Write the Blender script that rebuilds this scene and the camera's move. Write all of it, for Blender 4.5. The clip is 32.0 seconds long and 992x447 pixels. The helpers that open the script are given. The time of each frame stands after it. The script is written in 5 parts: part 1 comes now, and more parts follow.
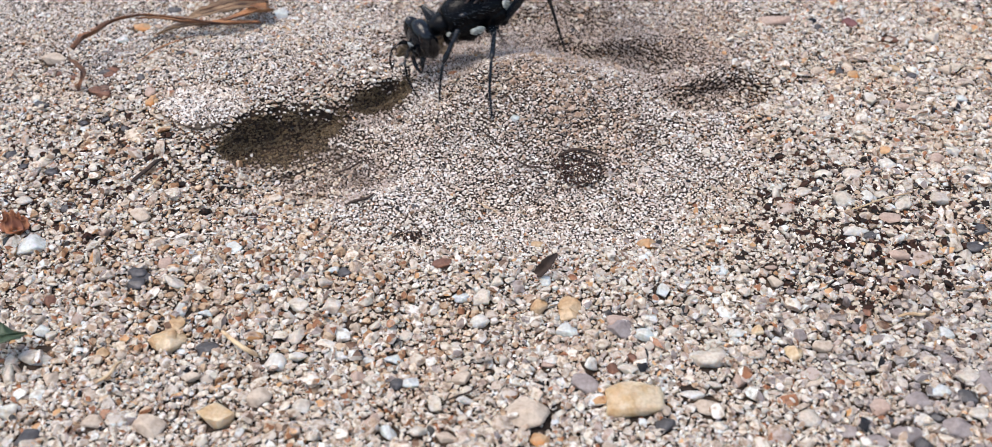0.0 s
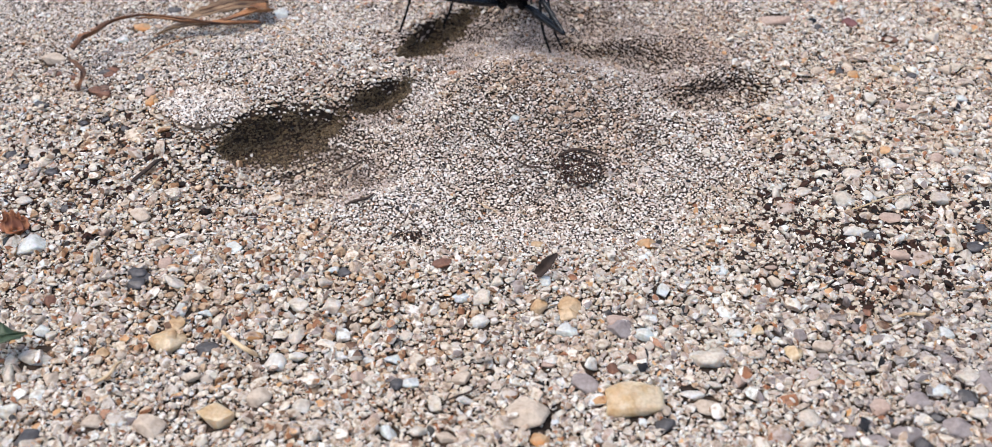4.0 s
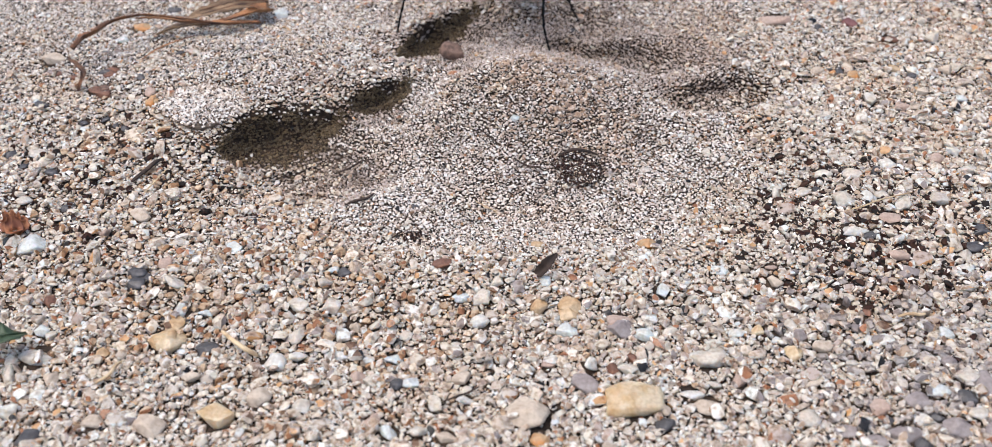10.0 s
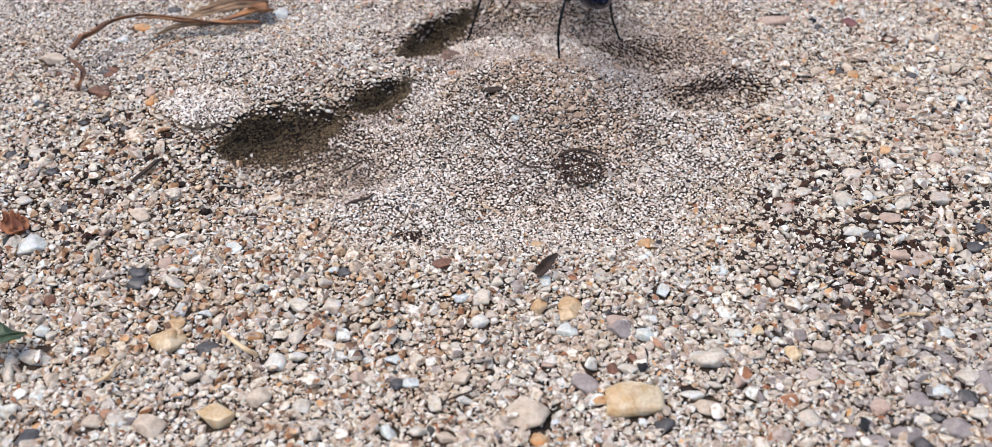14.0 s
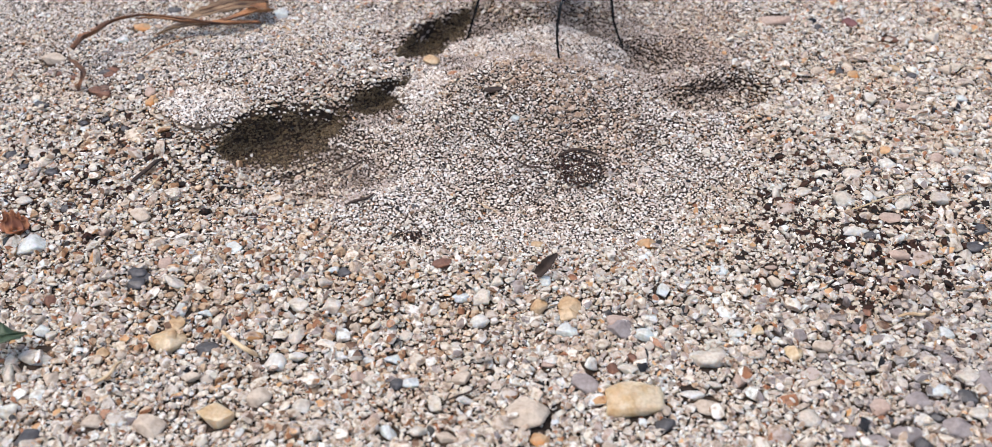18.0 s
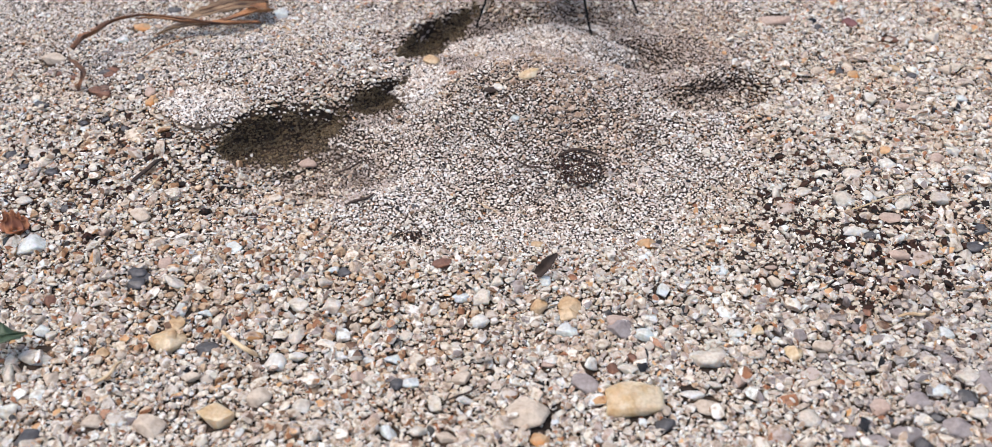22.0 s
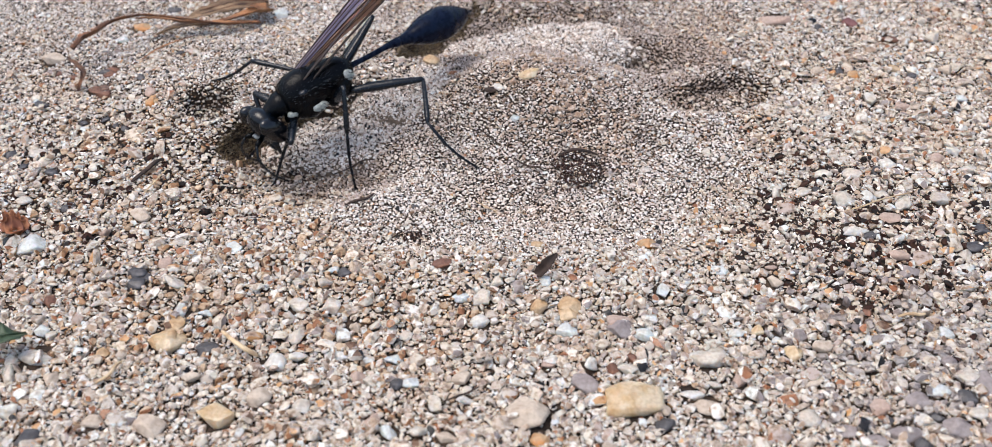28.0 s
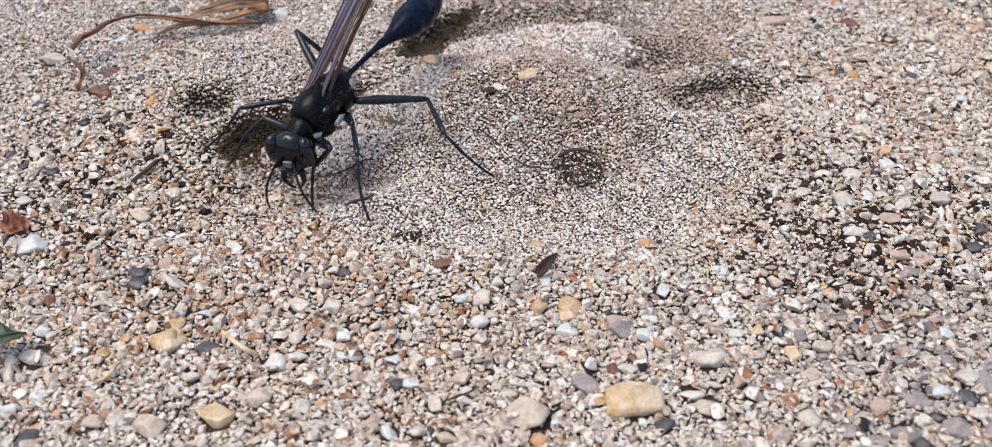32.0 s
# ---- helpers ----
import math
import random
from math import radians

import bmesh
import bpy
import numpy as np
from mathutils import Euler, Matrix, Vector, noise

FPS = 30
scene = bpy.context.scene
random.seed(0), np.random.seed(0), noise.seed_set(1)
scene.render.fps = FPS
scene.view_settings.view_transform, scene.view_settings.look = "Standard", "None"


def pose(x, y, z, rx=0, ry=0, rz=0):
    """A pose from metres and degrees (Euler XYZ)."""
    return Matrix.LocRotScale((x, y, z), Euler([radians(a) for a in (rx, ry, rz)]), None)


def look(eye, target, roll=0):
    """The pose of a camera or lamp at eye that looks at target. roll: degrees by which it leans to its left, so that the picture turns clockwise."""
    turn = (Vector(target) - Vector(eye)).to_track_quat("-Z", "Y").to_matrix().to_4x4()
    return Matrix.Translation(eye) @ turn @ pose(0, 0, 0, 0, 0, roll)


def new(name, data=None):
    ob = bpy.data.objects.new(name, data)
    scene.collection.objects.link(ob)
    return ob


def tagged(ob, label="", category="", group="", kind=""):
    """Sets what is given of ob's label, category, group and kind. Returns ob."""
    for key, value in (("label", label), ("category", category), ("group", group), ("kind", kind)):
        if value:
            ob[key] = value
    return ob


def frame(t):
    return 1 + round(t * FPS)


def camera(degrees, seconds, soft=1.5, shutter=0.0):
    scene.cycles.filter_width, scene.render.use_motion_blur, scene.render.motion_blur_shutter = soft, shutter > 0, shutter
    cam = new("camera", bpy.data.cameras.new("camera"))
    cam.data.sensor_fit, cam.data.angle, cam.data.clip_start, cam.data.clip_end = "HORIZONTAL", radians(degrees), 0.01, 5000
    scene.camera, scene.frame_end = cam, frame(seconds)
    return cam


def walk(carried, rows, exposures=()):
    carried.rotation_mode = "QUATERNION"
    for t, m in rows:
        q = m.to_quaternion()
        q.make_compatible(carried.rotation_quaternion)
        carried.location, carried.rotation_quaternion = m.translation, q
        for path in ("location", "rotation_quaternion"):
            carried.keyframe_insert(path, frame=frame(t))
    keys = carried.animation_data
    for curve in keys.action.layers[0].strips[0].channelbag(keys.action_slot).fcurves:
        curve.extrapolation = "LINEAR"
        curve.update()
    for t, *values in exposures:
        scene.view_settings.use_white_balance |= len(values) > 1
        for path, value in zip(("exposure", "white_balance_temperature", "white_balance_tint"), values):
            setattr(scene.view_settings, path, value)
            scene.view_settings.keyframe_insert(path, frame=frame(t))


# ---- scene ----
MM = 0.001
SECONDS = 32.0

# ---- camera: a phone on a rest, close over the sand ----
cam = camera(45, SECONDS, soft=0.4, shutter=0.5)
EYE = (0.0, -0.08043, 0.06749)
cam.data.dof.use_dof = True
cam.data.dof.focus_distance = 0.105
cam.data.dof.aperture_fstop = 50.0
walk(cam, [(0.0, look(EYE, (0, 0, 0))), (SECONDS, look(EYE, (0, 0, 0)))], exposures=[(0.0, 0.36)])

# ---- light: bright shade under an open sky ----
SUN_TURN, SUN_HEIGHT = radians(-100), radians(72)
world = bpy.data.worlds.new("world")
scene.world = world
world.use_nodes = True
wn = world.node_tree.nodes
sky = wn.new("ShaderNodeTexSky")
sky.sky_type, sky.sun_disc = "NISHITA", False
sky.sun_elevation, sky.sun_rotation = SUN_HEIGHT, SUN_TURN
sky.dust_density, sky.air_density = 4.0, 1.0
wn["Background"].inputs["Strength"].default_value = 0.18
world.node_tree.links.new(sky.outputs[0], wn["Background"].inputs[0])
sun_data = bpy.data.lights.new("sun", "SUN")
sun_data.energy, sun_data.angle, sun_data.color = 1.2, radians(40), (1.0, 0.98, 0.955)
sun = new("sun", sun_data)
sun_from = Vector((math.sin(SUN_TURN) * math.cos(SUN_HEIGHT), math.cos(SUN_TURN) * math.cos(SUN_HEIGHT), math.sin(SUN_HEIGHT)))
sun.matrix_world = look(sun_from * 2.0, (0, 0, 0))


# ---- materials ----
def material(name):
    m = bpy.data.materials.new(name)
    m.use_nodes = True
    return m, m.node_tree.nodes, m.node_tree.links, m.node_tree.nodes["Principled BSDF"]


def ramp(nodes, stops, constant=False):
    r = nodes.new("ShaderNodeValToRGB")
    e = r.color_ramp.elements
    while len(e) < len(stops):
        e.new(0.5)
    for el, (pos, col) in zip(e, stops):
        el.position, el.color = pos, (*col, 1)
    if constant:
        r.color_ramp.interpolation = "CONSTANT"
    return r


def texture(nodes, links, kind, scale, detail=4.0):
    t = nodes.new(kind)
    c = nodes.new("ShaderNodeTexCoord")
    links.new(c.outputs["Object"], t.inputs["Vector"])
    t.inputs["Scale"].default_value = scale
    if kind == "ShaderNodeTexNoise":
        t.inputs["Detail"].default_value = detail
    return t


def mix_colour(nodes, links, kind, fac, a, b):
    m = nodes.new("ShaderNodeMix")
    m.data_type, m.blend_type = "RGBA", kind
    if isinstance(fac, float):
        m.inputs["Factor"].default_value = fac
    else:
        links.new(fac, m.inputs["Factor"])
    for sock, v in ((m.inputs["A"], a), (m.inputs["B"], b)):
        if isinstance(v, tuple):
            sock.default_value = (*v, 1)
        else:
            links.new(v, sock)
    return m.outputs["Result"]


def bump(nodes, links, bsdf, height, strength, distance):
    b = nodes.new("ShaderNodeBump")
    b.inputs["Strength"].default_value, b.inputs["Distance"].default_value = strength, distance
    links.new(height, b.inputs["Height"])
    links.new(b.outputs[0], bsdf.inputs["Normal"])


def grain_material(name, stops, rough=(0.4, 0.85), clear=0.28, fleck=2300.0, blotch=0.3, gloss=0.5, glow=0.0):
    """Mineral grains: each island takes its own colour, with flecks and a little light passing through."""
    m, n, l, b = material(name)
    g = n.new("ShaderNodeNewGeometry")
    r = ramp(n, stops, True)
    l.new(g.outputs["Random Per Island"], r.inputs[0])
    t = texture(n, l, "ShaderNodeTexNoise", fleck, 3.0)
    fl = ramp(n, [(0.34, (0.3, 0.21, 0.14)), (0.43, (0.72, 0.62, 0.52)), (0.54, (1, 1, 1))])
    l.new(t.outputs[0], fl.inputs[0])
    c = mix_colour(n, l, "MULTIPLY", 0.7, r.outputs[0], fl.outputs[0])
    big = texture(n, l, "ShaderNodeTexNoise", 110.0, 2.0)
    tint = ramp(n, [(0.36, (0.95, 0.8, 0.64)), (0.47, (0.98, 0.95, 0.92)), (0.62, (1, 1, 1))])
    l.new(big.outputs[0], tint.inputs[0])
    c = mix_colour(n, l, "MULTIPLY", blotch, c, tint.outputs[0])
    l.new(c, b.inputs["Base Color"])
    v = n.new("ShaderNodeMath")
    v.operation = "MULTIPLY"
    v.inputs[1].default_value = 37.31
    l.new(g.outputs["Random Per Island"], v.inputs[0])
    f = n.new("ShaderNodeMath")
    f.operation = "FRACT"
    l.new(v.outputs[0], f.inputs[0])
    mr = n.new("ShaderNodeMapRange")
    mr.inputs["To Min"].default_value, mr.inputs["To Max"].default_value = rough
    l.new(f.outputs[0], mr.inputs["Value"])
    l.new(mr.outputs[0], b.inputs["Roughness"])
    b.inputs["Specular IOR Level"].default_value = gloss
    if glow:
        b.inputs["Subsurface Weight"].default_value, b.inputs["Subsurface Scale"].default_value = glow, 0.0003
        b.inputs["Subsurface Radius"].default_value = (1.0, 0.8, 0.62)
    bump(n, l, b, t.outputs[0], 0.6, 0.0002)
    tr = n.new("ShaderNodeBsdfTranslucent")
    l.new(mix_colour(n, l, "MULTIPLY", 1.0, c, (1.0, 0.93, 0.83)), tr.inputs[0])
    mx = n.new("ShaderNodeMixShader")
    mx.inputs[0].default_value = clear
    l.new(b.outputs[0], mx.inputs[1])
    l.new(tr.outputs[0], mx.inputs[2])
    l.new(mx.outputs[0], n["Material Output"].inputs[0])
    return m


WHITE, GREY, BEIGE, TAN = (0.88, 0.85, 0.81), (0.72, 0.675, 0.63), (0.69, 0.6, 0.51), (0.5, 0.39, 0.295)
RUST, BROWN, DARK, PINK = (0.36, 0.17, 0.085), (0.21, 0.13, 0.085), (0.018, 0.0165, 0.017), (0.62, 0.51, 0.45)
BLUISH = (0.78, 0.81, 0.8)
MAT_COARSE = grain_material("coarse_sand", [(0, (0.79, 0.755, 0.7)), (0.09, (0.675, 0.63, 0.55)), (0.32, (0.545, 0.49, 0.43)), (0.46, (0.535, 0.46, 0.39)), (0.56, (0.635, 0.57, 0.48)), (0.67, (0.485, 0.4, 0.35)), (0.74, (0.44, 0.335, 0.25)),
                            (0.79, (0.6, 0.37, 0.19)), (0.81, RUST), (0.84, BROWN), (0.87, DARK), (0.89, (0.33, 0.29, 0.28)), (0.93, (0.7, 0.725, 0.71))], (0.12, 0.55), 0.12, 2300.0, 0.4, 0.5, 0.6)
MAT_FINE = grain_material("fine_sand", [(0, WHITE), (0.37, GREY), (0.5, (0.66, 0.59, 0.53)), (0.64, (0.62, 0.535, 0.49)), (0.74, (0.48, 0.395, 0.33)), (0.79, BROWN), (0.835, DARK),
                          (0.955, BLUISH)], (0.4, 0.8), 0.16, 2600.0, 0.3, 0.35)
MAT_DAMP_RIM_SHADE = grain_material("damp_sand", [(0, (0.58, 0.51, 0.465)), (0.25, (0.48, 0.41, 0.37)), (0.5, (0.52, 0.45, 0.41)), (0.78, (0.42, 0.35, 0.305)), (0.88, BROWN), (0.93, DARK), (0.97, GREY)],
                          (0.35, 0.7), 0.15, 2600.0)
MAT_TURNED = grain_material("turned_sand", [(0, (0.36, 0.3, 0.26)), (0.25, (0.285, 0.23, 0.195)), (0.5, (0.325, 0.27, 0.23)), (0.78, (0.25, 0.2, 0.165)), (0.88, BROWN), (0.94, DARK)], (0.45, 0.7), 0.1, 2600.0)
# dark olive tones put the hollow's shade into the sand's colour
MAT_HOLLOW_SHADE = grain_material("moist_sand", [(0, (0.165, 0.116, 0.062)), (0.4, (0.125, 0.087, 0.045)), (0.7, (0.088, 0.061, 0.032)), (0.9, DARK), (0.96, (0.24, 0.19, 0.13))], (0.35, 0.6), 0.1, 2600.0)
MAT_RUSTY = grain_material("rusty_grains", [(0, (0.58, 0.43, 0.29)), (0.3, (0.46, 0.27, 0.14)), (0.45, (0.66, 0.52, 0.37)), (0.78, RUST), (0.9, BROWN)], (0.3, 0.7), 0.3)
MAT_CREVICE = grain_material("crevice_grains", [(0, (0.5, 0.29, 0.15)), (0.2, (0.29, 0.16, 0.085)), (0.45, TAN), (0.6, (0.2, 0.12, 0.075)), (0.76, BEIGE), (0.88, WHITE)], (0.4, 0.7), 0.3)
MAT_SILT = grain_material("silt_grains", [(0, GREY), (0.3, PINK), (0.5, (0.46, 0.37, 0.3)), (0.66, WHITE), (0.76, BROWN), (0.85, DARK)], (0.5, 0.8), 0.15, 2600.0)
MAT_PACKED = grain_material("packed_grains", [(0, (0.26, 0.205, 0.165)), (0.3, (0.19, 0.145, 0.115)), (0.55, (0.3, 0.24, 0.195)), (0.72, (0.14, 0.09, 0.06)), (0.84, DARK)], (0.5, 0.8), 0.08, 2600.0)
MAT_TAN = grain_material("tan_grains", [(0, (0.58, 0.45, 0.34)), (0.25, (0.5, 0.37, 0.27)), (0.5, (0.62, 0.51, 0.42)), (0.72, PINK), (0.86, BROWN), (0.94, WHITE)], (0.3, 0.65), 0.3)
MAT_MAUVE = grain_material("grey_grains", [(0, (0.36, 0.33, 0.31)), (0.3, (0.27, 0.235, 0.225)), (0.5, (0.44, 0.39, 0.35)), (0.7, (0.19, 0.165, 0.16)), (0.85, (0.5, 0.47, 0.43))], (0.3, 0.65), 0.15)
MAT_CLUMP = grain_material("dark_grains", [(0, (0.055, 0.028, 0.02)), (0.3, (0.02, 0.017, 0.016)), (0.6, (0.045, 0.022, 0.018)), (0.82, TAN), (0.88, WHITE)], (0.6, 0.9), 0.05, 2300.0, 0.3, 0.15)


def ground_material(name="packed_sand", tones=((0.012, 0.007, 0.004), (0.03, 0.018, 0.0105), (0.08, 0.052, 0.033))):
    m, n, l, b = material(name)
    t = texture(n, l, "ShaderNodeTexNoise", 1500.0, 5.0)
    big = texture(n, l, "ShaderNodeTexNoise", 60.0, 3.0)
    a = ramp(n, list(zip((0.3, 0.5, 0.7), tones)))
    l.new(t.outputs[0], a.inputs[0])
    c = ramp(n, [(0.35, (0.75, 0.7, 0.66)), (0.65, (1, 1, 1))])
    l.new(big.outputs[0], c.inputs[0])
    l.new(mix_colour(n, l, "MULTIPLY", 1.0, a.outputs[0], c.outputs[0]), b.inputs["Base Color"])
    b.inputs["Roughness"].default_value = 0.95
    bump(n, l, b, t.outputs[0], 0.8, 0.0005)
    return m


MAT_GROUND = ground_material()
MAT_CORE = ground_material("packed_core", ((0.08, 0.056, 0.04), (0.15, 0.112, 0.082), (0.26, 0.2, 0.15)))


def stone_material(name, colour, second, rough=0.45, clear=0.15, scale=700.0):
    m, n, l, b = material(name)
    t = texture(n, l, "ShaderNodeTexNoise", scale, 5.0)
    fine = texture(n, l, "ShaderNodeTexNoise", scale * 5, 3.0)
    a = ramp(n, [(0.35, second), (0.6, colour)])
    l.new(t.outputs[0], a.inputs[0])
    f = ramp(n, [(0.3, (0.7, 0.66, 0.62)), (0.6, (1, 1, 1))])
    l.new(fine.outputs[0], f.inputs[0])
    c = mix_colour(n, l, "MULTIPLY", 0.7, a.outputs[0], f.outputs[0])
    l.new(c, b.inputs["Base Color"])
    b.inputs["Roughness"].default_value = rough
    if clear > 0.2:
        b.inputs["Subsurface Weight"].default_value, b.inputs["Subsurface Scale"].default_value = 0.85, 0.0006
        b.inputs["Subsurface Radius"].default_value = (1.0, 0.8, 0.62)
        clear *= 0.3
    bump(n, l, b, fine.outputs[0], 0.4, 0.0002)
    tr = n.new("ShaderNodeBsdfTranslucent")
    l.new(c, tr.inputs[0])
    mx = n.new("ShaderNodeMixShader")
    mx.inputs[0].default_value = clear
    l.new(b.outputs[0], mx.inputs[1])
    l.new(tr.outputs[0], mx.inputs[2])
    l.new(mx.outputs[0], n["Material Output"].inputs[0])
    return m


STONES = {
    "cream": (stone_material("cream_stone", (0.66, 0.555, 0.4), (0.55, 0.38, 0.2), 0.4, 0.25), "cream-yellow quartz pebble half sunk in sand"),
    "white": (stone_material("white_quartz", (0.74, 0.73, 0.69), (0.62, 0.585, 0.52), 0.3, 0.4), "milky white quartz pebble lying in sand"),
    "blue": (stone_material("bluish_quartz", (0.68, 0.715, 0.705), (0.6, 0.61, 0.585), 0.2, 0.4), "bluish-white glassy quartz chip on sand"),
    "clear": (stone_material("clear_quartz", (0.68, 0.64, 0.575), (0.57, 0.5, 0.42), 0.2, 0.5), "cloudy translucent quartz grain on the sand"),
    "orange": (stone_material("orange_stone", (0.62, 0.28, 0.09), (0.55, 0.4, 0.24), 0.4, 0.2), "bright orange iron-stained pebble on sand"),
    "rust": (stone_material("rust_stone", (0.22, 0.1, 0.058), (0.12, 0.055, 0.038), 0.6, 0.0), "rust-red rough little stone on sand"),
    "maroon": (stone_material("maroon_stone", (0.2, 0.085, 0.08), (0.14, 0.05, 0.05), 0.5, 0.0), "smooth dark maroon pebble on pale sand"),
    "grey": (stone_material("grey_stone", (0.37, 0.325, 0.31), (0.27, 0.225, 0.215), 0.5, 0.12), "dull purple-grey stone in coarse sand"),
    "dark": (stone_material("dark_stone", (0.1, 0.098, 0.104), (0.05, 0.045, 0.045), 0.4, 0.06), "charcoal black mineral grain in sand"),
    "earth": (stone_material("dark_earth", (0.2, 0.125, 0.095), (0.09, 0.055, 0.042), 0.8, 0.0, 1600.0), "dark brown crumb of damp earth on sand"),
    "pink": (stone_material("pink_stone", (0.5, 0.36, 0.29), (0.45, 0.35, 0.29), 0.6, 0.1), "pinkish brown feldspar pebble on sand"),
    "beige": (stone_material("beige_stone", (0.62, 0.53, 0.43), (0.5, 0.4, 0.31), 0.6, 0.1), "pale beige rounded pebble in coarse sand"),
    "tan": (stone_material("tan_stone", (0.63, 0.48, 0.31), (0.5, 0.31, 0.15), 0.5, 0.15), "tan chip of stone on fine sand"),
}


# ---- relief of the sand, in millimetres ----
# centre, half axes, turn in degrees, depth, how far the floor runs in under the rim
DENTS = [
    (-17.6, 8.4, 8.2, 5.4, 12, 1.8, (0.0, 0.0)),
    (5.0, 34.0, 9.0, 5.0, 0, 2.4, (0.0, 1.0)),
    (23.0, 20.8, 6.4, 3.2, 6, 2.8, (0.4, 1.6)),
    (12.8, 28.6, 7.6, 3.6, -14, 3.3, (0.4, 1.9)),
    (7.2, 32.6, 2.0, 1.8, 0, 1.4, (0.0, 0.8)),
    (-28.2, 16.9, 2.9, 2.2, 10, 3.0, (-0.4, 1.2)),
]
# the lip of the trench: place, drop of the trench floor, how far the floor is dug in under the lip
LIP = [(-27.4, 8.4, 0.0, 0.0), (-26.4, 12.2, 1.5, 0.2), (-24.7, 14.5, 2.8, 0.6), (-21.9, 15.6, 3.0, 0.9), (-18.5, 16.3, 2.5, 0.8), (-16.3, 16.8, 1.5, 0.4),
       (-14.9, 18.0, 0.8, 0.2), (-13.2, 20.0, 1.9, 0.6), (-11.2, 21.2, 2.2, 0.8), (-9.2, 22.2, 1.3, 0.4), (-9.4, 24.6, 0.4, 0.1), (-10.4, 27.0, 0.9, 0.3),
       (-9.4, 29.6, 2.4, 0.9), (-7.2, 32.0, 2.9, 1.1), (-5.0, 34.6, 2.3, 0.8), (-2.8, 37.2, 1.0, 0.3), (1.5, 42.0, 0.4, 0.1)
]


def soft_noise(x, y, size, seed):
    a = np.sin(x / size + 1.7 * seed + 1.3 * np.sin(y / size * 0.8 + seed)) + np.sin(y / size * 1.1 + 2.3 * seed + 1.1 * np.sin(x / size * 0.7 - seed))
    return 0.5 * a


def lip_distance(x, y):
    """Distance to the lip, positive on the high side, and the drop and undercut there."""
    best = np.full(x.shape, 1e9)
    d, drop, under = np.zeros(x.shape), np.zeros(x.shape), np.zeros(x.shape)
    for a, b in zip(LIP, LIP[1:]):
        ex, ey = b[0] - a[0], b[1] - a[1]
        t = np.clip(((x - a[0]) * ex + (y - a[1]) * ey) / (ex * ex + ey * ey), 0, 1)
        px, py = x - a[0] - t * ex, y - a[1] - t * ey
        q = np.sqrt(px * px + py * py)
        near = q < best
        best = np.where(near, q, best)
        d = np.where(near, q * np.sign(ex * py - ey * px), d)
        drop = np.where(near, a[2] + (b[2] - a[2]) * t, drop)
        under = np.where(near, a[3] + (b[3] - a[3]) * t, under)
    return d, drop, under


def surface(x, y):
    """The place of the sand at the map point x, y: the floor of a hollow is carried in under its rim."""
    x, y = np.asarray(x, float), np.asarray(y, float)
    fade = np.exp(-((x / 75.0) ** 2 + (y / 65.0) ** 2) ** 2)
    z = 0.45 * soft_noise(x, y, 5.0, 1) + 0.25 * soft_noise(x, y, 2.1, 2) + 0.1 * soft_noise(x, y, 0.9, 3)
    z = z + 4.1 * np.exp(-(((x - 2.8) / 8.8) ** 2 + ((y - 20.0) / np.where(y > 20.0, 5.0, 9.5)) ** 2))
    z = z - 1.5 * np.exp(-((((x - 1.0) / 24.0) ** 2 + ((y - 8.0) / 12.5) ** 2) ** 1.5))
    z = z + 1.4 * np.exp(-(((x + 24.0) / 13.0) ** 2 + ((y - 25.0) / 8.0) ** 2))
    z = z + 0.8 * np.exp(-(((x + 2.0) / 30.0) ** 2 + ((y + 8.0) / 5.0) ** 2))
    dx, dy = np.zeros_like(z), np.zeros_like(z)
    for cx, cy, ax, ay, turn, depth, under in DENTS:
        c, s = math.cos(math.radians(turn)), math.sin(math.radians(turn))
        u, v = ((x - cx) * c + (y - cy) * s) / ax, (-(x - cx) * s + (y - cy) * c) / ay
        q = np.sqrt(u * u + v * v) + 0.08 * soft_noise(x, y, 1.1, cx)
        p = 1.0 / (1.0 + np.exp(np.clip((q - 0.8) * 7.0, -30, 30)))
        back = 1.0 / (1.0 + np.exp(np.clip(-(u * under[0] / 6 + v) * 5.0, -30, 30)))
        z = z - depth * p
        dx, dy = dx + under[0] * p * back, dy + under[1] * p * back
    d, drop, under = lip_distance(x, y)
    d = d + 0.3 * soft_noise(x, y, 0.8, 8) + 0.2 * soft_noise(x, y, 0.45, 9)
    high = 1.0 / (1.0 + np.exp(np.clip(-d / 0.22, -30, 30)))
    out, inn = np.maximum(d, 0), np.maximum(-d, 0)
    z = z + high * 0.4 * drop * np.exp(-out / 9.0) - (1 - high) * drop * np.exp(-(inn / 6.0) ** 1.6)
    slip = under * (1 - high) * np.exp(-inn / 1.9)
    dx, dy = dx - 0.42 * slip, dy + 0.9 * slip
    return x + dx * fade, y + dy * fade, z * fade


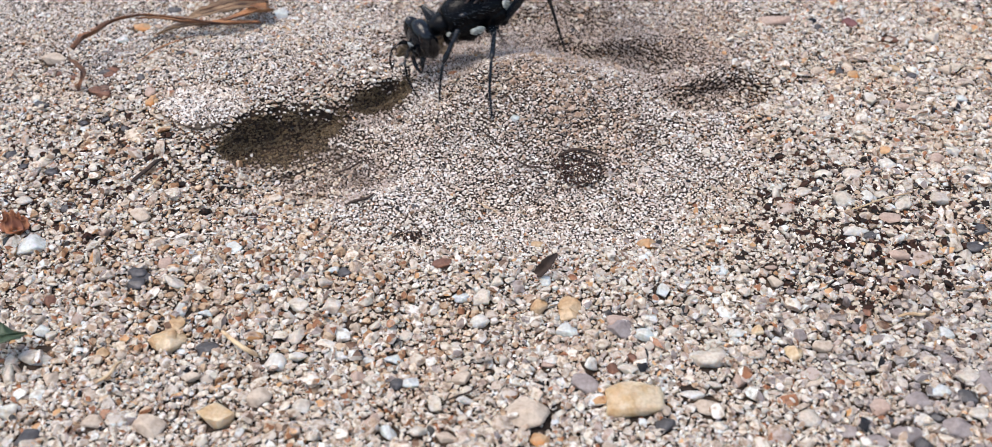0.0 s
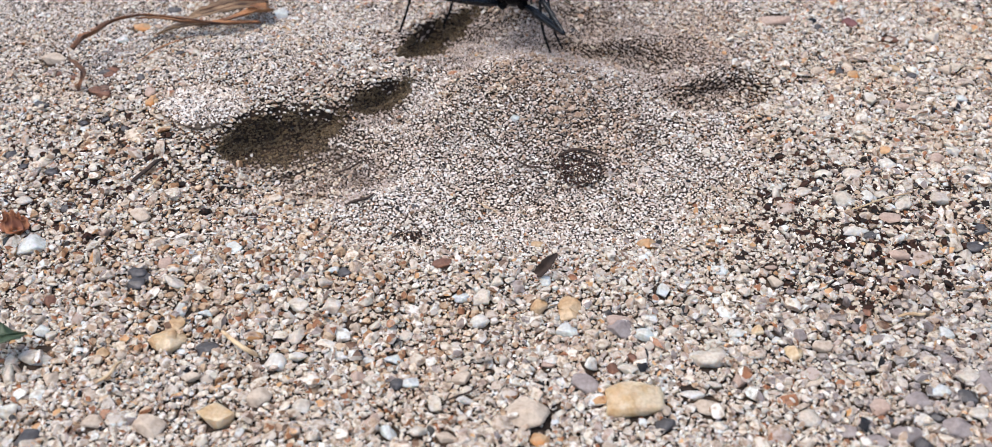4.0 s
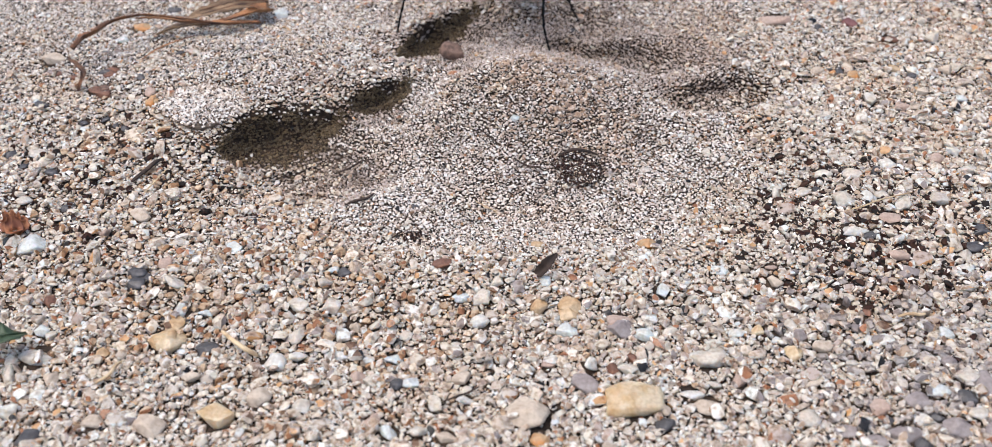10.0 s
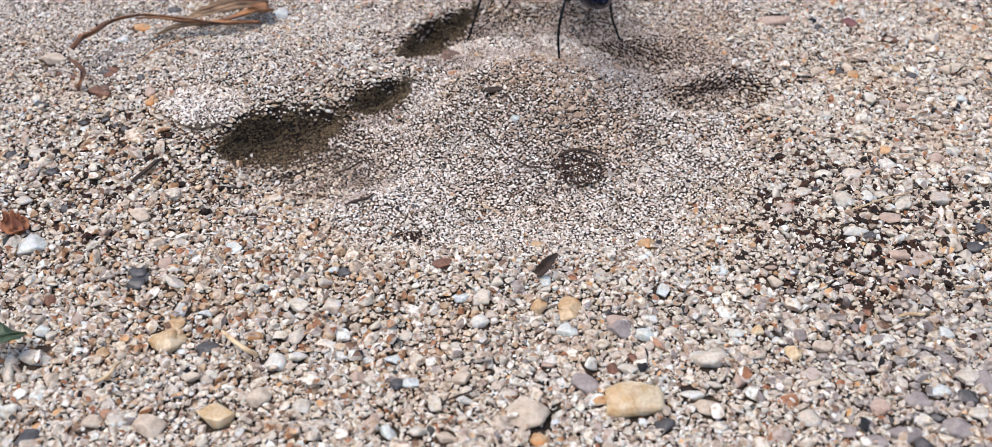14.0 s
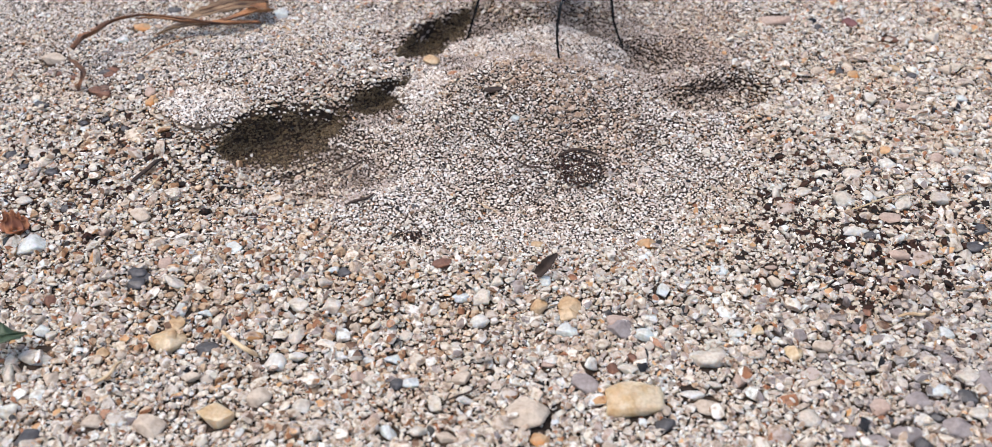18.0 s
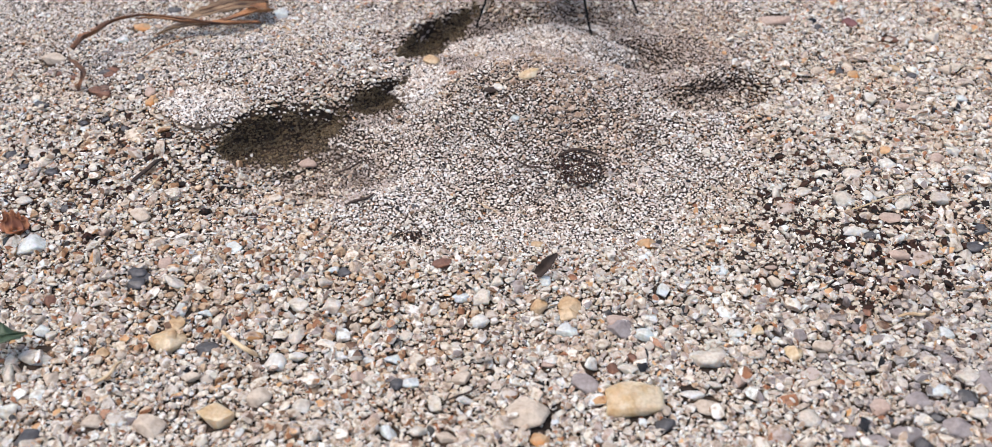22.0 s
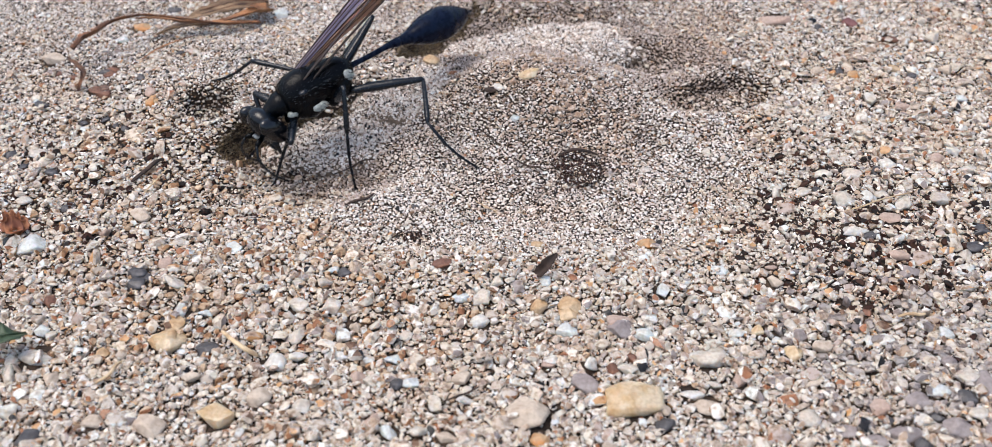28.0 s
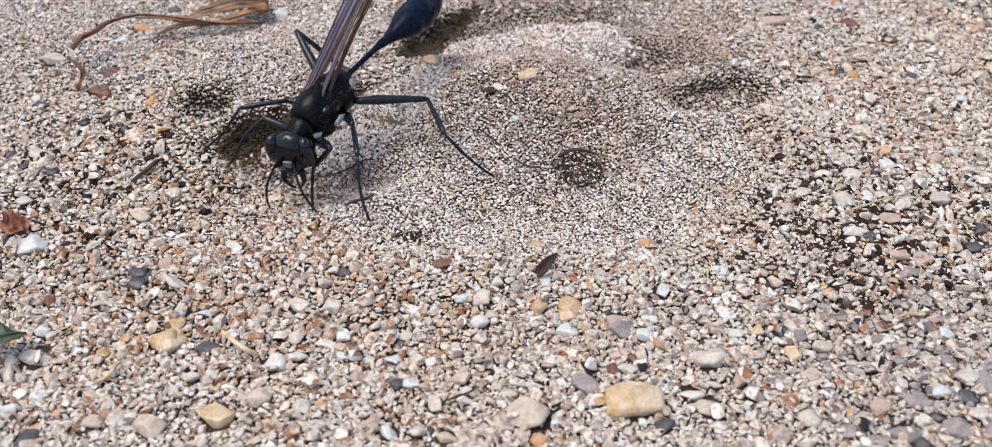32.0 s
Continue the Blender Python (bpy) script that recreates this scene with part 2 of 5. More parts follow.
def fineness(x, y):
    """1 in the raked-out fine sand, 0 in the coarse sand round it."""
    x, y = np.asarray(x, float), np.asarray(y, float)
    w = 0.16 * soft_noise(x, y, 2.6, 5) + 0.12 * soft_noise(x, y, 1.1, 6)
    a = np.sqrt(((x - 1.0) / 23.0) ** 2 + ((y - 8.5) / 12.5) ** 2) + w
    b = np.sqrt(((x - 7.0) / 20.0) ** 2 + ((y - 26.0) / 16.0) ** 2) + w
    c = np.sqrt(((x + 23.0) / 16.0) ** 2 + ((y - 24.0) / 9.5) ** 2) + w
    d = np.sqrt(((x - 2.0) / 40.0) ** 2 + ((y - 36.0) / 9.0) ** 2) + w
    e = np.sqrt(((x + 47.0) / 27.0) ** 2 + ((y - 35.0) / 14.5) ** 2) + w
    inner = 1.0 / (1.0 + np.exp(np.clip((np.minimum(a, b) - 1.0) * 11.0, -30, 30)))
    rim = 1.0 / (1.0 + np.exp(np.clip((np.minimum(np.minimum(c, d), e) - 1.0) * 7.0, -30, 30)))
    return np.maximum(inner, 0.82 * rim)


def part(name, bm, mat, parent=None, label="", smooth=True):
    me = bpy.data.meshes.new(name)
    bm.to_mesh(me)
    bm.free()
    me.materials.append(mat)
    if smooth:
        me.polygons.foreach_set("use_smooth", [True] * len(me.polygons))
    ob = new(name, me)
    if parent:
        ob.parent = parent
    if label:
        ob["label"] = label
    return ob


def array_mesh(name, verts, faces, mat, smooth=True, sharp=0):
    me = bpy.data.meshes.new(name)
    k = faces.shape[1]
    me.vertices.add(len(verts))
    me.loops.add(faces.size)
    me.polygons.add(len(faces))
    me.vertices.foreach_set("co", np.ascontiguousarray(verts, dtype=np.float32).ravel())
    me.loops.foreach_set("vertex_index", np.ascontiguousarray(faces, dtype=np.int32).ravel())
    me.polygons.foreach_set("loop_start", np.arange(0, faces.size, k, dtype=np.int32))
    me.polygons.foreach_set("use_smooth", np.full(len(faces), smooth))
    me.update(calc_edges=True)
    if sharp:
        me.set_sharp_from_angle(angle=radians(sharp))
    me.materials.append(mat)
    return me


# ---- ground: one sheet, fine in the middle, out to the horizon ----
def build_ground():
    far = np.array([90, 120, 170, 300, 600, 1500, 5000, 20000, 80000, 300000], float)
    xs = np.concatenate([-far[::-1], np.arange(-70, 70.01, 0.4), far])
    ys = np.concatenate([-far[::-1], np.arange(-50, 62.01, 0.4), far])
    gx, gy = np.meshgrid(xs, ys)
    x, y, z = surface(gx, gy)
    verts = np.stack([x, y, z], -1).reshape(-1, 3) * MM
    w, h = len(xs), len(ys)
    i = (np.arange(h - 1)[:, None] * w + np.arange(w - 1)[None, :]).ravel()
    faces = np.stack([i, i + 1, i + w + 1, i + w], -1)
    return tagged(new("ground", array_mesh("ground", verts, faces, MAT_GROUND)), "dug-over beige sand with burrow hollows and a spoil heap", "ground", kind="structure")


build_ground()


# ---- sand grains ----
rng = np.random.default_rng(7)


def grain_shapes(level, count, cuts):
    bm = bmesh.new()
    bmesh.ops.create_icosphere(bm, subdivisions=level, radius=1.0)
    base = np.array([v.co[:] for v in bm.verts])
    faces = np.array([[v.index for v in f.verts] for f in bm.faces])
    bm.free()
    out = []
    for _ in range(count):
        v = base.copy()
        for _ in range(cuts):
            n = rng.normal(size=3)
            n /= np.linalg.norm(n)
            over = np.maximum(v @ n - rng.uniform(0.5, 0.82), 0)
            v = v - over[:, None] * n
        v = v * rng.uniform((0.95, 0.72, 0.45), (1.4, 1.06, 0.72)) * (1 + rng.normal(0, 0.03, (len(v), 1)))
        out.append(v)
    return np.array(out), faces


SHAPES_BIG, SHAPES_SMALL = grain_shapes(2, 18, 10), grain_shapes(1, 24, 4)


def turns(count, tilt=1.0):
    """Random turns; a small tilt keeps flat grains lying flat."""
    yaw, axis, a = rng.uniform(0, 2 * np.pi, count), rng.uniform(0, 2 * np.pi, count), rng.normal(0, tilt, count)
    c, s, zero, one = np.cos(yaw), np.sin(yaw), np.zeros(count), np.ones(count)
    rz = np.stack([c, -s, zero, s, c, zero, zero, zero, one], -1).reshape(-1, 3, 3)
    k = np.stack([np.cos(axis), np.sin(axis), zero], -1)
    kx = np.stack([zero, -k[:, 2], k[:, 1], k[:, 2], zero, -k[:, 0], -k[:, 1], k[:, 0], zero], -1).reshape(-1, 3, 3)
    rot = np.eye(3) + np.sin(a)[:, None, None] * kx + (1 - np.cos(a))[:, None, None] * (kx @ kx)
    return rot @ rz


def grain_mesh(name, places, radii, shapes, mat, tilt=0.42):
    var, faces = shapes
    n = len(places)
    v = var[rng.integers(0, len(var), n)] * radii[:, None, None]
    v = np.einsum("nij,nkj->nki", turns(n, tilt), v) + places[:, None, :]
    f = faces[None] + (np.arange(n) * var.shape[1])[:, None, None]
    return array_mesh(name, v.reshape(-1, 3) * MM, f.reshape(-1, 3), mat, True, 20)


def surface_normal(x, y):
    e = 0.15
    a = np.stack(surface(x + e, y), -1) - np.stack(surface(x - e, y), -1)
    b = np.stack(surface(x, y + e), -1) - np.stack(surface(x, y - e), -1)
    n = np.cross(a, b)
    return n / np.linalg.norm(n, axis=-1, keepdims=True)


X0, X1, Y0, Y1, CELL = -66.0, 66.0, -30.0, 46.0, 0.1
taken = np.zeros((int((Y1 - Y0) / CELL), int((X1 - X0) / CELL)), bool)


def stain(x, y, r, grid):
    i0, i1 = int((y - r - Y0) / CELL), int((y + r - Y0) / CELL) + 1
    j0, j1 = int((x - r - X0) / CELL), int((x + r - X0) / CELL) + 1
    i0, j0 = max(i0, 0), max(j0, 0)
    yy = (np.arange(i0, min(i1, grid.shape[0])) + 0.5) * CELL + Y0 - y
    xx = (np.arange(j0, min(j1, grid.shape[1])) + 0.5) * CELL + X0 - x
    grid[i0:i1, j0:j1] |= (yy[:, None] ** 2 + xx[None, :] ** 2) < r * r


def strew(grid, tries, radius, spread, chance, gap=0.8, hollows=False):
    """Throws grains of one size on the free ground; chance(fineness) thins them out."""
    x = rng.uniform(X0 + 1.5, X1 - 1.5, tries)
    y = rng.uniform(Y0 + 1.5, Y1 - 1.5, tries)
    keep = (np.abs(x) < 44 + 0.34 * (y + 25)) & (rng.random(tries) < chance(fineness(x, y)))
    # big grains lie nearer; few grains cling in under the lip
    keep &= (radius < 0.8) | (y < -3) | (rng.random(tries) < 0.25)
    if radius > 0.3:
        keep &= rng.random(tries) < np.clip(np.maximum((-y - 1) / 11, np.where(x > 0, (x - 22) / 14, (-x - 26) / 34)), 0.12, 1)
    d, drop, under = lip_distance(x, y)
    keep &= (drop < 0.9) | (d > 0.4) | (d < -3.5) | hollows
    x, y = x[keep], y[keep]
    r = radius * np.exp(rng.normal(0, spread, len(x)))
    got = []
    for a, b, c in zip(x.tolist(), y.tolist(), r.tolist()):
        i, j, k = int((b - Y0) / CELL), int((a - X0) / CELL), max(1, int(c * 0.62 / CELL))
        if grid[i, j] or grid[i + k, j] or grid[i - k, j] or grid[i, j + k] or grid[i, j - k]:
            continue
        stain(a, b, c * gap, grid)
        got.append((a, b, c))
    return np.array(got)


def lay(grains, sink):
    x, y, r = grains.T
    p = np.stack(surface(x, y), -1)
    return p + surface_normal(x, y) * (r * (sink + rng.normal(0, 0.15, len(r))))[:, None]


def pebble_mesh(a, d, seed, mat):
    """A worn, chipped stone: a cut and dented ball."""
    r = np.random.default_rng(seed)
    bm = bmesh.new()
    bmesh.ops.create_icosphere(bm, subdivisions=3, radius=1.0)
    planes = []
    for _ in range(13):
        n = r.normal(size=3)
        planes.append((Vector(n).normalized(), r.uniform(0.5, 0.85)))
    off = Vector(r.uniform(0, 50, 3))
    for v in bm.verts:
        c = v.co.copy()
        for n, lim in planes:
            over = c.dot(n) - lim
            if over > 0:
                c -= n * over * 0.98
        c *= 1 + 0.1 * noise.noise(c * 1.6 + off) + 0.035 * noise.noise(c * 6 + off)
        v.co = c
    wide, deep, high = (max(abs(v.co[k]) for v in bm.verts) for k in range(3))
    for v in bm.verts:
        v.co = Vector((v.co.x * a / wide, v.co.y * d / deep, v.co.z * min(a, d) * 0.66 / high)) * MM * 1.05
    for e in bm.edges:
        if len(e.link_faces) == 2 and e.calc_face_angle(0) > 0.4:
            e.smooth = False
    return bm


def build_pebbles(kind, spots):
    mat, label = STONES[kind]
    for x, y, a, d in spots:
        seed = int(abs(x * 31 + y * 57 + a * 11) * 10)
        ob = part("pebble", pebble_mesh(a, d, seed, mat), mat)
        p = np.stack(surface(x, y), -1)
        ob.matrix_basis = pose(p[0] * MM, p[1] * MM, (p[2] + 0.16 * min(a, d)) * MM, (seed * 37) % 25 - 12, (seed * 53) % 17 - 8, (seed * 71) % 24 - 12)
        tagged(ob, label, "pebble", kind + " pebbles in the sand")
        if X0 + 4 < x < X1 - 4 and Y0 + 4 < y < Y1 - 4:
            stain(x, y, 0.8 * max(a, d), taken)


# place on the map, half width and half depth, in millimetres
build_pebbles("cream", [(10.2, -20.6, 2.48, 1.53), (-25.8, -14.7, 1.56, 1.25), (23.1, -15.8, 0.77, 0.72), (-20.5, -22.1, 1.47, 1.05), (20.7, -13.5, 0.79, 0.56)])
build_pebbles("beige", [(2.4, -22.2, 2.15, 1.82), (-17.7, -20.3, 0.99, 0.95), (-25.2, -23.1, 1.21, 1.03), (-29.4, -22.8, 0.97, 0.67), (15.8, -20.9, 1.24, 0.79), (-3.6, -24.5, 0.95, 0.56), (-46.3, 26.5, 1.50, 0.80)])
build_pebbles("clear", [(16.4, -16.4, 1.41, 1.15), (39.9, 3.4, 1.14, 0.89), (31.2, 3.1, 1.01, 1.02), (-15.7, -14.1, 0.89, 0.75), (-9.3, -18.6, 0.76, 0.7), (-37.5, -16.4, 0.62, 0.66), (-43.2, 10.2, 1.06, 0.67), (21.6, 10.3, 0.57, 0.47), (14.1, 9.4, 0.56, 0.47), (20.1, 11.4, 0.51, 0.54), (35.7, -18.5, 1.01, 0.97), (26.0, -9.8, 0.65, 0.4), (23.4, -12.8, 0.48, 0.62), (34.8, 3.9, 0.72, 0.64), (-35.5, -16.1, 1.54, 0.71), (35.4, -22.1, 0.88, 0.68), (-14.4, -20.9, 0.84, 0.69), (-16.3, -8.3, 0.50, 0.45), (30.2, 7.5, 1.00, 0.60), (32.7, 7.3, 1.10, 0.60), (25.1, 0.5, 0.55, 0.50), (27.8, 4.5, 0.70, 0.50), (43.7, 7.8, 0.90, 0.70)])
build_pebbles("white", [(-17.1, -16.8, 0.97, 0.93), (33.2, 3.6, 0.75, 0.77), (30.9, -1.5, 1.32, 0.86), (-1.2, -12.6, 0.9, 0.76), (14.6, -19.8, 1.05, 0.51), (-34.3, 37.9, 0.6, 0.4), (36.3, 8.5, 0.8, 0.66), (30.6, -14.3, 0.71, 0.72), (29.3, -14.1, 0.52, 0.7), (-25.2, -11.6, 0.61, 0.79), (-30.6, -1.4, 0.63, 0.68), (4.2, -16.8, 0.71, 0.54), (39.2, -6.3, 0.78, 0.59), (41.0, -6.8, 0.55, 0.53), (18.9, -13.8, 0.73, 0.45), (31.4, -22.5, 0.83, 0.62), (-12.0, -15.6, 0.67, 0.5)])
build_pebbles("blue", [(-39.6, -3.6, 1.41, 1.03), (-22.2, -3.5, 0.85, 0.76), (4.1, -8.3, 0.52, 0.58), (13.4, -9.6, 0.65, 0.86), (18.5, -6.5, 0.78, 0.77), (-7.9, -16.1, 0.85, 0.52), (-23.8, 36.1, 0.74, 1.02), (-39.9, 30.1, 0.78, 0.53), (-23.1, -11.6, 0.72, 0.4), (33.0, -20.0, 0.94, 0.74), (-6.4, -19.1, 0.7, 0.69), (11.6, -14.0, 0.89, 0.67), (5.6, -13.5, 0.89, 0.78), (-2.8, -10.1, 0.75, 0.57), (-32.4, -15.8, 0.51, 0.6), (22.2, -14.4, 0.73, 0.39), (-13.5, -6.8, 0.55, 0.41), (1.8, 14.3, 0.5, 0.42)])
build_pebbles("tan", [(3.5, -2.6, 0.72, 0.52), (-33.9, 17.7, 0.79, 0.56), (5.7, -11.6, 0.91, 0.85), (-25.8, -14.6, 1.30, 1.00), (-30.5, -16.0, 0.60, 0.60), (-25.2, -13.2, 0.70, 1.00), (3.4, -11.1, 0.80, 0.70), (6.0, -10.9, 1.00, 0.90), (41.0, 24.8, 0.80, 0.60)])
build_pebbles("orange", [(13.1, -2.3, 0.81, 0.77), (36.5, 22.9, 0.81, 0.72), (-38.4, 32.5, 1.3, 0.61), (3.0, -24.6, 0.81, 0.56), (-34.0, 17.8, 0.59, 0.77)])
build_pebbles("rust", [(-4.5, -6.2, 0.83, 0.53), (-39.3, 19.8, 0.8, 0.57), (-43.2, 23.2, 0.48, 0.36), (-45.0, 24.0, 0.34, 0.44), (-39.4, 23.2, 0.88, 0.51), (10.5, -16.2, 0.51, 0.49), (8.9, -17.7, 0.56, 0.65), (42.0, 30.3, 1.07, 0.53), (-36.1, -10.2, 0.60, 0.60), (-36.3, -6.7, 0.45, 0.40), (29.8, -11.2, 0.35, 0.60), (-21.8, 0.0, 0.35, 0.30), (-20.3, -0.2, 0.40, 0.30), (-40.3, 20.4, 0.80, 0.45), (-39.5, 24.2, 0.85, 0.40)])
build_pebbles("maroon", [(38.6, 34.0, 1.02, 0.66)])
build_pebbles("grey", [(6.8, -19.1, 1.15, 1.02), (9.8, -13.4, 1.1, 0.9), (34.8, -17.0, 0.66, 0.76), (23.9, -14.0, 0.63, 0.78), (34.2, -6.9, 1.21, 0.65), (36.8, -19.1, 1.0, 1.23), (25.5, -23.6, 0.97, 0.62), (31.5, -20.8, 1.1, 0.7), (29.6, -23.9, 1.3, 0.8), (33.6, -23.4, 1.2, 0.9), (27.4, -24.4, 0.9, 0.6), (36.2, -24.0, 1.0, 0.8)])
build_pebbles("dark", [(-7.2, 3.1, 0.39, 0.41), (-35.7, 36.7, 0.89, 0.63), (-39.9, 23.7, 0.82, 0.44), (-32.8, 26.1, 0.48, 0.33), (-36.0, 22.0, 0.47, 0.43), (-22.5, -15.6, 1.03, 0.71), (-29.2, -9.0, 0.92, 0.63), (32.1, -2.0, 0.75, 0.52), (35.1, 7.3, 0.55, 0.65), (12.3, -22.8, 0.83, 0.73), (-7.5, -19.1, 0.65, 0.7), (-45.1, 18.1, 0.79, 0.77), (-40.6, 6.7, 0.73, 0.52), (-38.2, 1.8, 0.53, 0.5), (42.2, -0.9, 0.75, 0.62), (40.8, -3.3, 0.85, 0.67), (42.5, 23.4, 0.61, 0.44), (35.3, 24.1, 0.48, 0.66), (-12.6, -7.1, 0.66, 0.59), (34.7, 32.4, 0.5, 0.54), (8.6, 35.7, 0.3, 0.32), (-34.0, -24.2, 0.96, 0.87), (35.1, -20.6, 0.8, 0.7)])
build_pebbles("dark", [(32.3, -22.3, 0.6, 0.5), (28.7, -22.6, 0.5, 0.4), (30.7, -25.0, 0.7, 0.6), (-40.2, 15.4, 0.62, 0.45), (-38.2, 15.8, 0.55, 0.40), (-35.9, 14.0, 0.50, 0.40), (-36.9, 14.6, 0.40, 0.35), (-37.9, 2.1, 0.55, 0.50), (-45.9, 10.4, 0.70, 0.60), (-43.9, 8.1, 0.50, 0.45), (-29.4, -7.7, 0.85, 0.70), (-28.5, -8.3, 0.50, 0.45), (30.4, 2.8, 0.50, 0.40), (32.2, -2.4, 0.55, 0.40), (29.0, 4.9, 0.40, 0.35)])
build_pebbles("pink", [(34.5, 0.5, 1.20, 0.60), (9.7, -12.7, 1.00, 0.90), (-34.5, 19.2, 0.70, 0.70), (30.8, 34.6, 1.90, 0.80), (40.2, 18.1, 0.90, 0.60), (41.3, 9.5, 0.80, 0.60), (28.4, -21.2, 0.94, 0.79), (3.9, -17.0, 0.61, 0.44), (-9.0, -22.4, 0.68, 0.62), (18.5, -18.5, 0.76, 0.59)])
build_pebbles("earth", [(-39.5, 20.7, 0.80, 0.50)])


def build_sand():
    # the largest grains are single pebbles; alike ones share a mesh
    shapes = {}
    kinds = ["white", "clear", "clear", "beige", "clear", "pink", "clear", "clear", "blue", "beige", "white", "clear"]
    big = strew(taken, 700, 0.7, 0.16, lambda f: 0.5 * (1 - f) ** 3)
    for (x, y, r), p in zip(big, lay(big, 0.25)):
        kind = kinds[int(rng.integers(len(kinds)))]
        key = (kind, int(rng.integers(4)))
        if key not in shapes:
            shapes[key] = part("pebble", pebble_mesh(1.0, 0.8 + 0.1 * (key[1] % 3), 900 + 7 * key[1], None), STONES[kind][0]).data
            bpy.data.objects.remove(next(o for o in scene.objects if o.data == shapes[key]))
        ob = new("pebble", shapes[key])
        ob.matrix_basis = pose(*(float(v) * MM for v in p), *(float(v) for v in rng.normal(0, 22, 2)), float(rng.uniform(0, 360))) @ Matrix.Scale(float(r), 4)
        tagged(ob, STONES[kind][1], "pebble", kind + " pebbles in the sand")
    coarse = [strew(taken, 5600, 0.54, 0.25, lambda f: 0.8 * (1 - f) ** 2, 0.54),
              strew(taken, 26000, 0.39, 0.22, lambda f: 0.85 * (1 - f) ** 2 + 0.003, 0.54)]
    g = np.concatenate(coarse)
    tagged(new("coarse_sand", grain_mesh("coarse_sand", lay(g, 0.25), g[:, 2], SHAPES_BIG, MAT_COARSE)),
           "coarse mixed quartz sand grains, white, beige, rust and black", "sand", kind="stuff")
    # dark mineral grains lie thicker on both flanks
    n = 1900
    left = rng.random(n) < 0.31
    dx = np.where(left, rng.normal(-37, 6, n), rng.normal(33, 6, n))
    dy = np.where(left, rng.normal(5, 6, n), rng.normal(-1, 7, n))
    keep = (np.abs(dx) < 58) & (dy > -25) & (fineness(dx, dy) < 0.5)
    g = np.stack([dx, dy, np.minimum(0.19 * np.exp(rng.normal(0.15, 0.42, n)), 0.5)], -1)[keep]
    for a, b, c in g.tolist():
        stain(a, b, c * 0.8, taken)
    tagged(new("dark_grains", grain_mesh("dark_grains", lay(g, 0.35), g[:, 2], SHAPES_BIG, MAT_CLUMP)),
           "dark brown and black grains among the coarse sand", "sand", kind="stuff")
    # dull grey and mauve grains gather on one side of the near sand
    n = 620
    dx, dy = rng.normal(35, 6.5, n), rng.normal(-17, 5.5, n)
    keep = (dx < 56) & (dy > -26)
    g = np.stack([dx, dy, np.minimum(0.33 * np.exp(rng.normal(0.1, 0.3, n)), 0.6)], -1)[keep]
    for a, b, c in g.tolist():
        stain(a, b, c * 0.8, taken)
    tagged(new("grey_grains", grain_mesh("grey_grains", lay(g, 0.4), g[:, 2], SHAPES_SMALL, MAT_MAUVE)),
           "dull grey and mauve stone grains among the coarse sand", "sand", kind="stuff")
    # iron-stained grains, mostly in the near sand and on one side
    n = 1050
    dx, dy = rng.normal(-22, 12, n), rng.normal(-10, 8, n)
    flank = rng.random(n) < 0.25
    dx, dy = np.where(flank, rng.normal(-34, 7, n), dx), np.where(flank, rng.normal(7, 7, n), dy)
    keep = (np.abs(dx) < 52) & (dy > -25) & (dy < 24) & (fineness(dx, dy) < 0.4)
    g = np.stack([dx, dy, np.minimum(0.25 * np.exp(rng.normal(0.15, 0.35, n)), 0.55)], -1)[keep]
    for a, b, c in g.tolist():
        stain(a, b, c * 0.8, taken)
    tagged(new("rusty_grains", grain_mesh("rusty_grains", lay(g, 0.35), g[:, 2], SHAPES_BIG, MAT_RUSTY)),
           "orange and rust-stained grains among the coarse sand", "sand", kind="stuff")
    g = np.concatenate([strew(taken, 70000, 0.275, 0.22, lambda f: 0.95 - 0.93 * f, 0.56), strew(taken, 120000, 0.19, 0.24, lambda f: 0.95 - 0.9 * f, 0.66)])
    tagged(new("medium_sand", grain_mesh("medium_sand", lay(g, 0.5), g[:, 2], SHAPES_SMALL, MAT_COARSE)),
           "medium sand grains between the coarse ones", "sand", kind="stuff")
    # tiny brown and rusty grains lodge in the crevices
    g = strew(taken, 120000, 0.12, 0.2, lambda f: 0.8 - 0.75 * f, 0.7)
    tagged(new("crevice_sand", grain_mesh("crevice_sand", lay(g, 0.3), g[:, 2], SHAPES_SMALL, MAT_CREVICE)),
           "tiny rust-brown grains in the crevices of the coarse sand", "sand", kind="stuff")
    g = np.concatenate([strew(taken, 300000, 0.175, 0.18, lambda f: 0.2 + 0.8 * f, 0.7, True), strew(taken, 350000, 0.125, 0.2, lambda f: 0.3 + 0.7 * f, 0.72, True)])
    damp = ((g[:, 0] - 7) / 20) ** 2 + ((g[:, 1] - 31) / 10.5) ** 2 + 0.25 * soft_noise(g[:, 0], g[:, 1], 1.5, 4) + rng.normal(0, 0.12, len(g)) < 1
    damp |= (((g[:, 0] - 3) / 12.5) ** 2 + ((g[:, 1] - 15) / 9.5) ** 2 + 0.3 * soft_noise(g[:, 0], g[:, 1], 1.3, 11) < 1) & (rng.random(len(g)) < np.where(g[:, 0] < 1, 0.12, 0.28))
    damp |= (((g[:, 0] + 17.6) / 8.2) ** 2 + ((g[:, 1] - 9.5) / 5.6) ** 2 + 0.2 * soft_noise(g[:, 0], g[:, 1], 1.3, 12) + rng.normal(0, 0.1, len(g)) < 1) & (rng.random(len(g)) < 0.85)
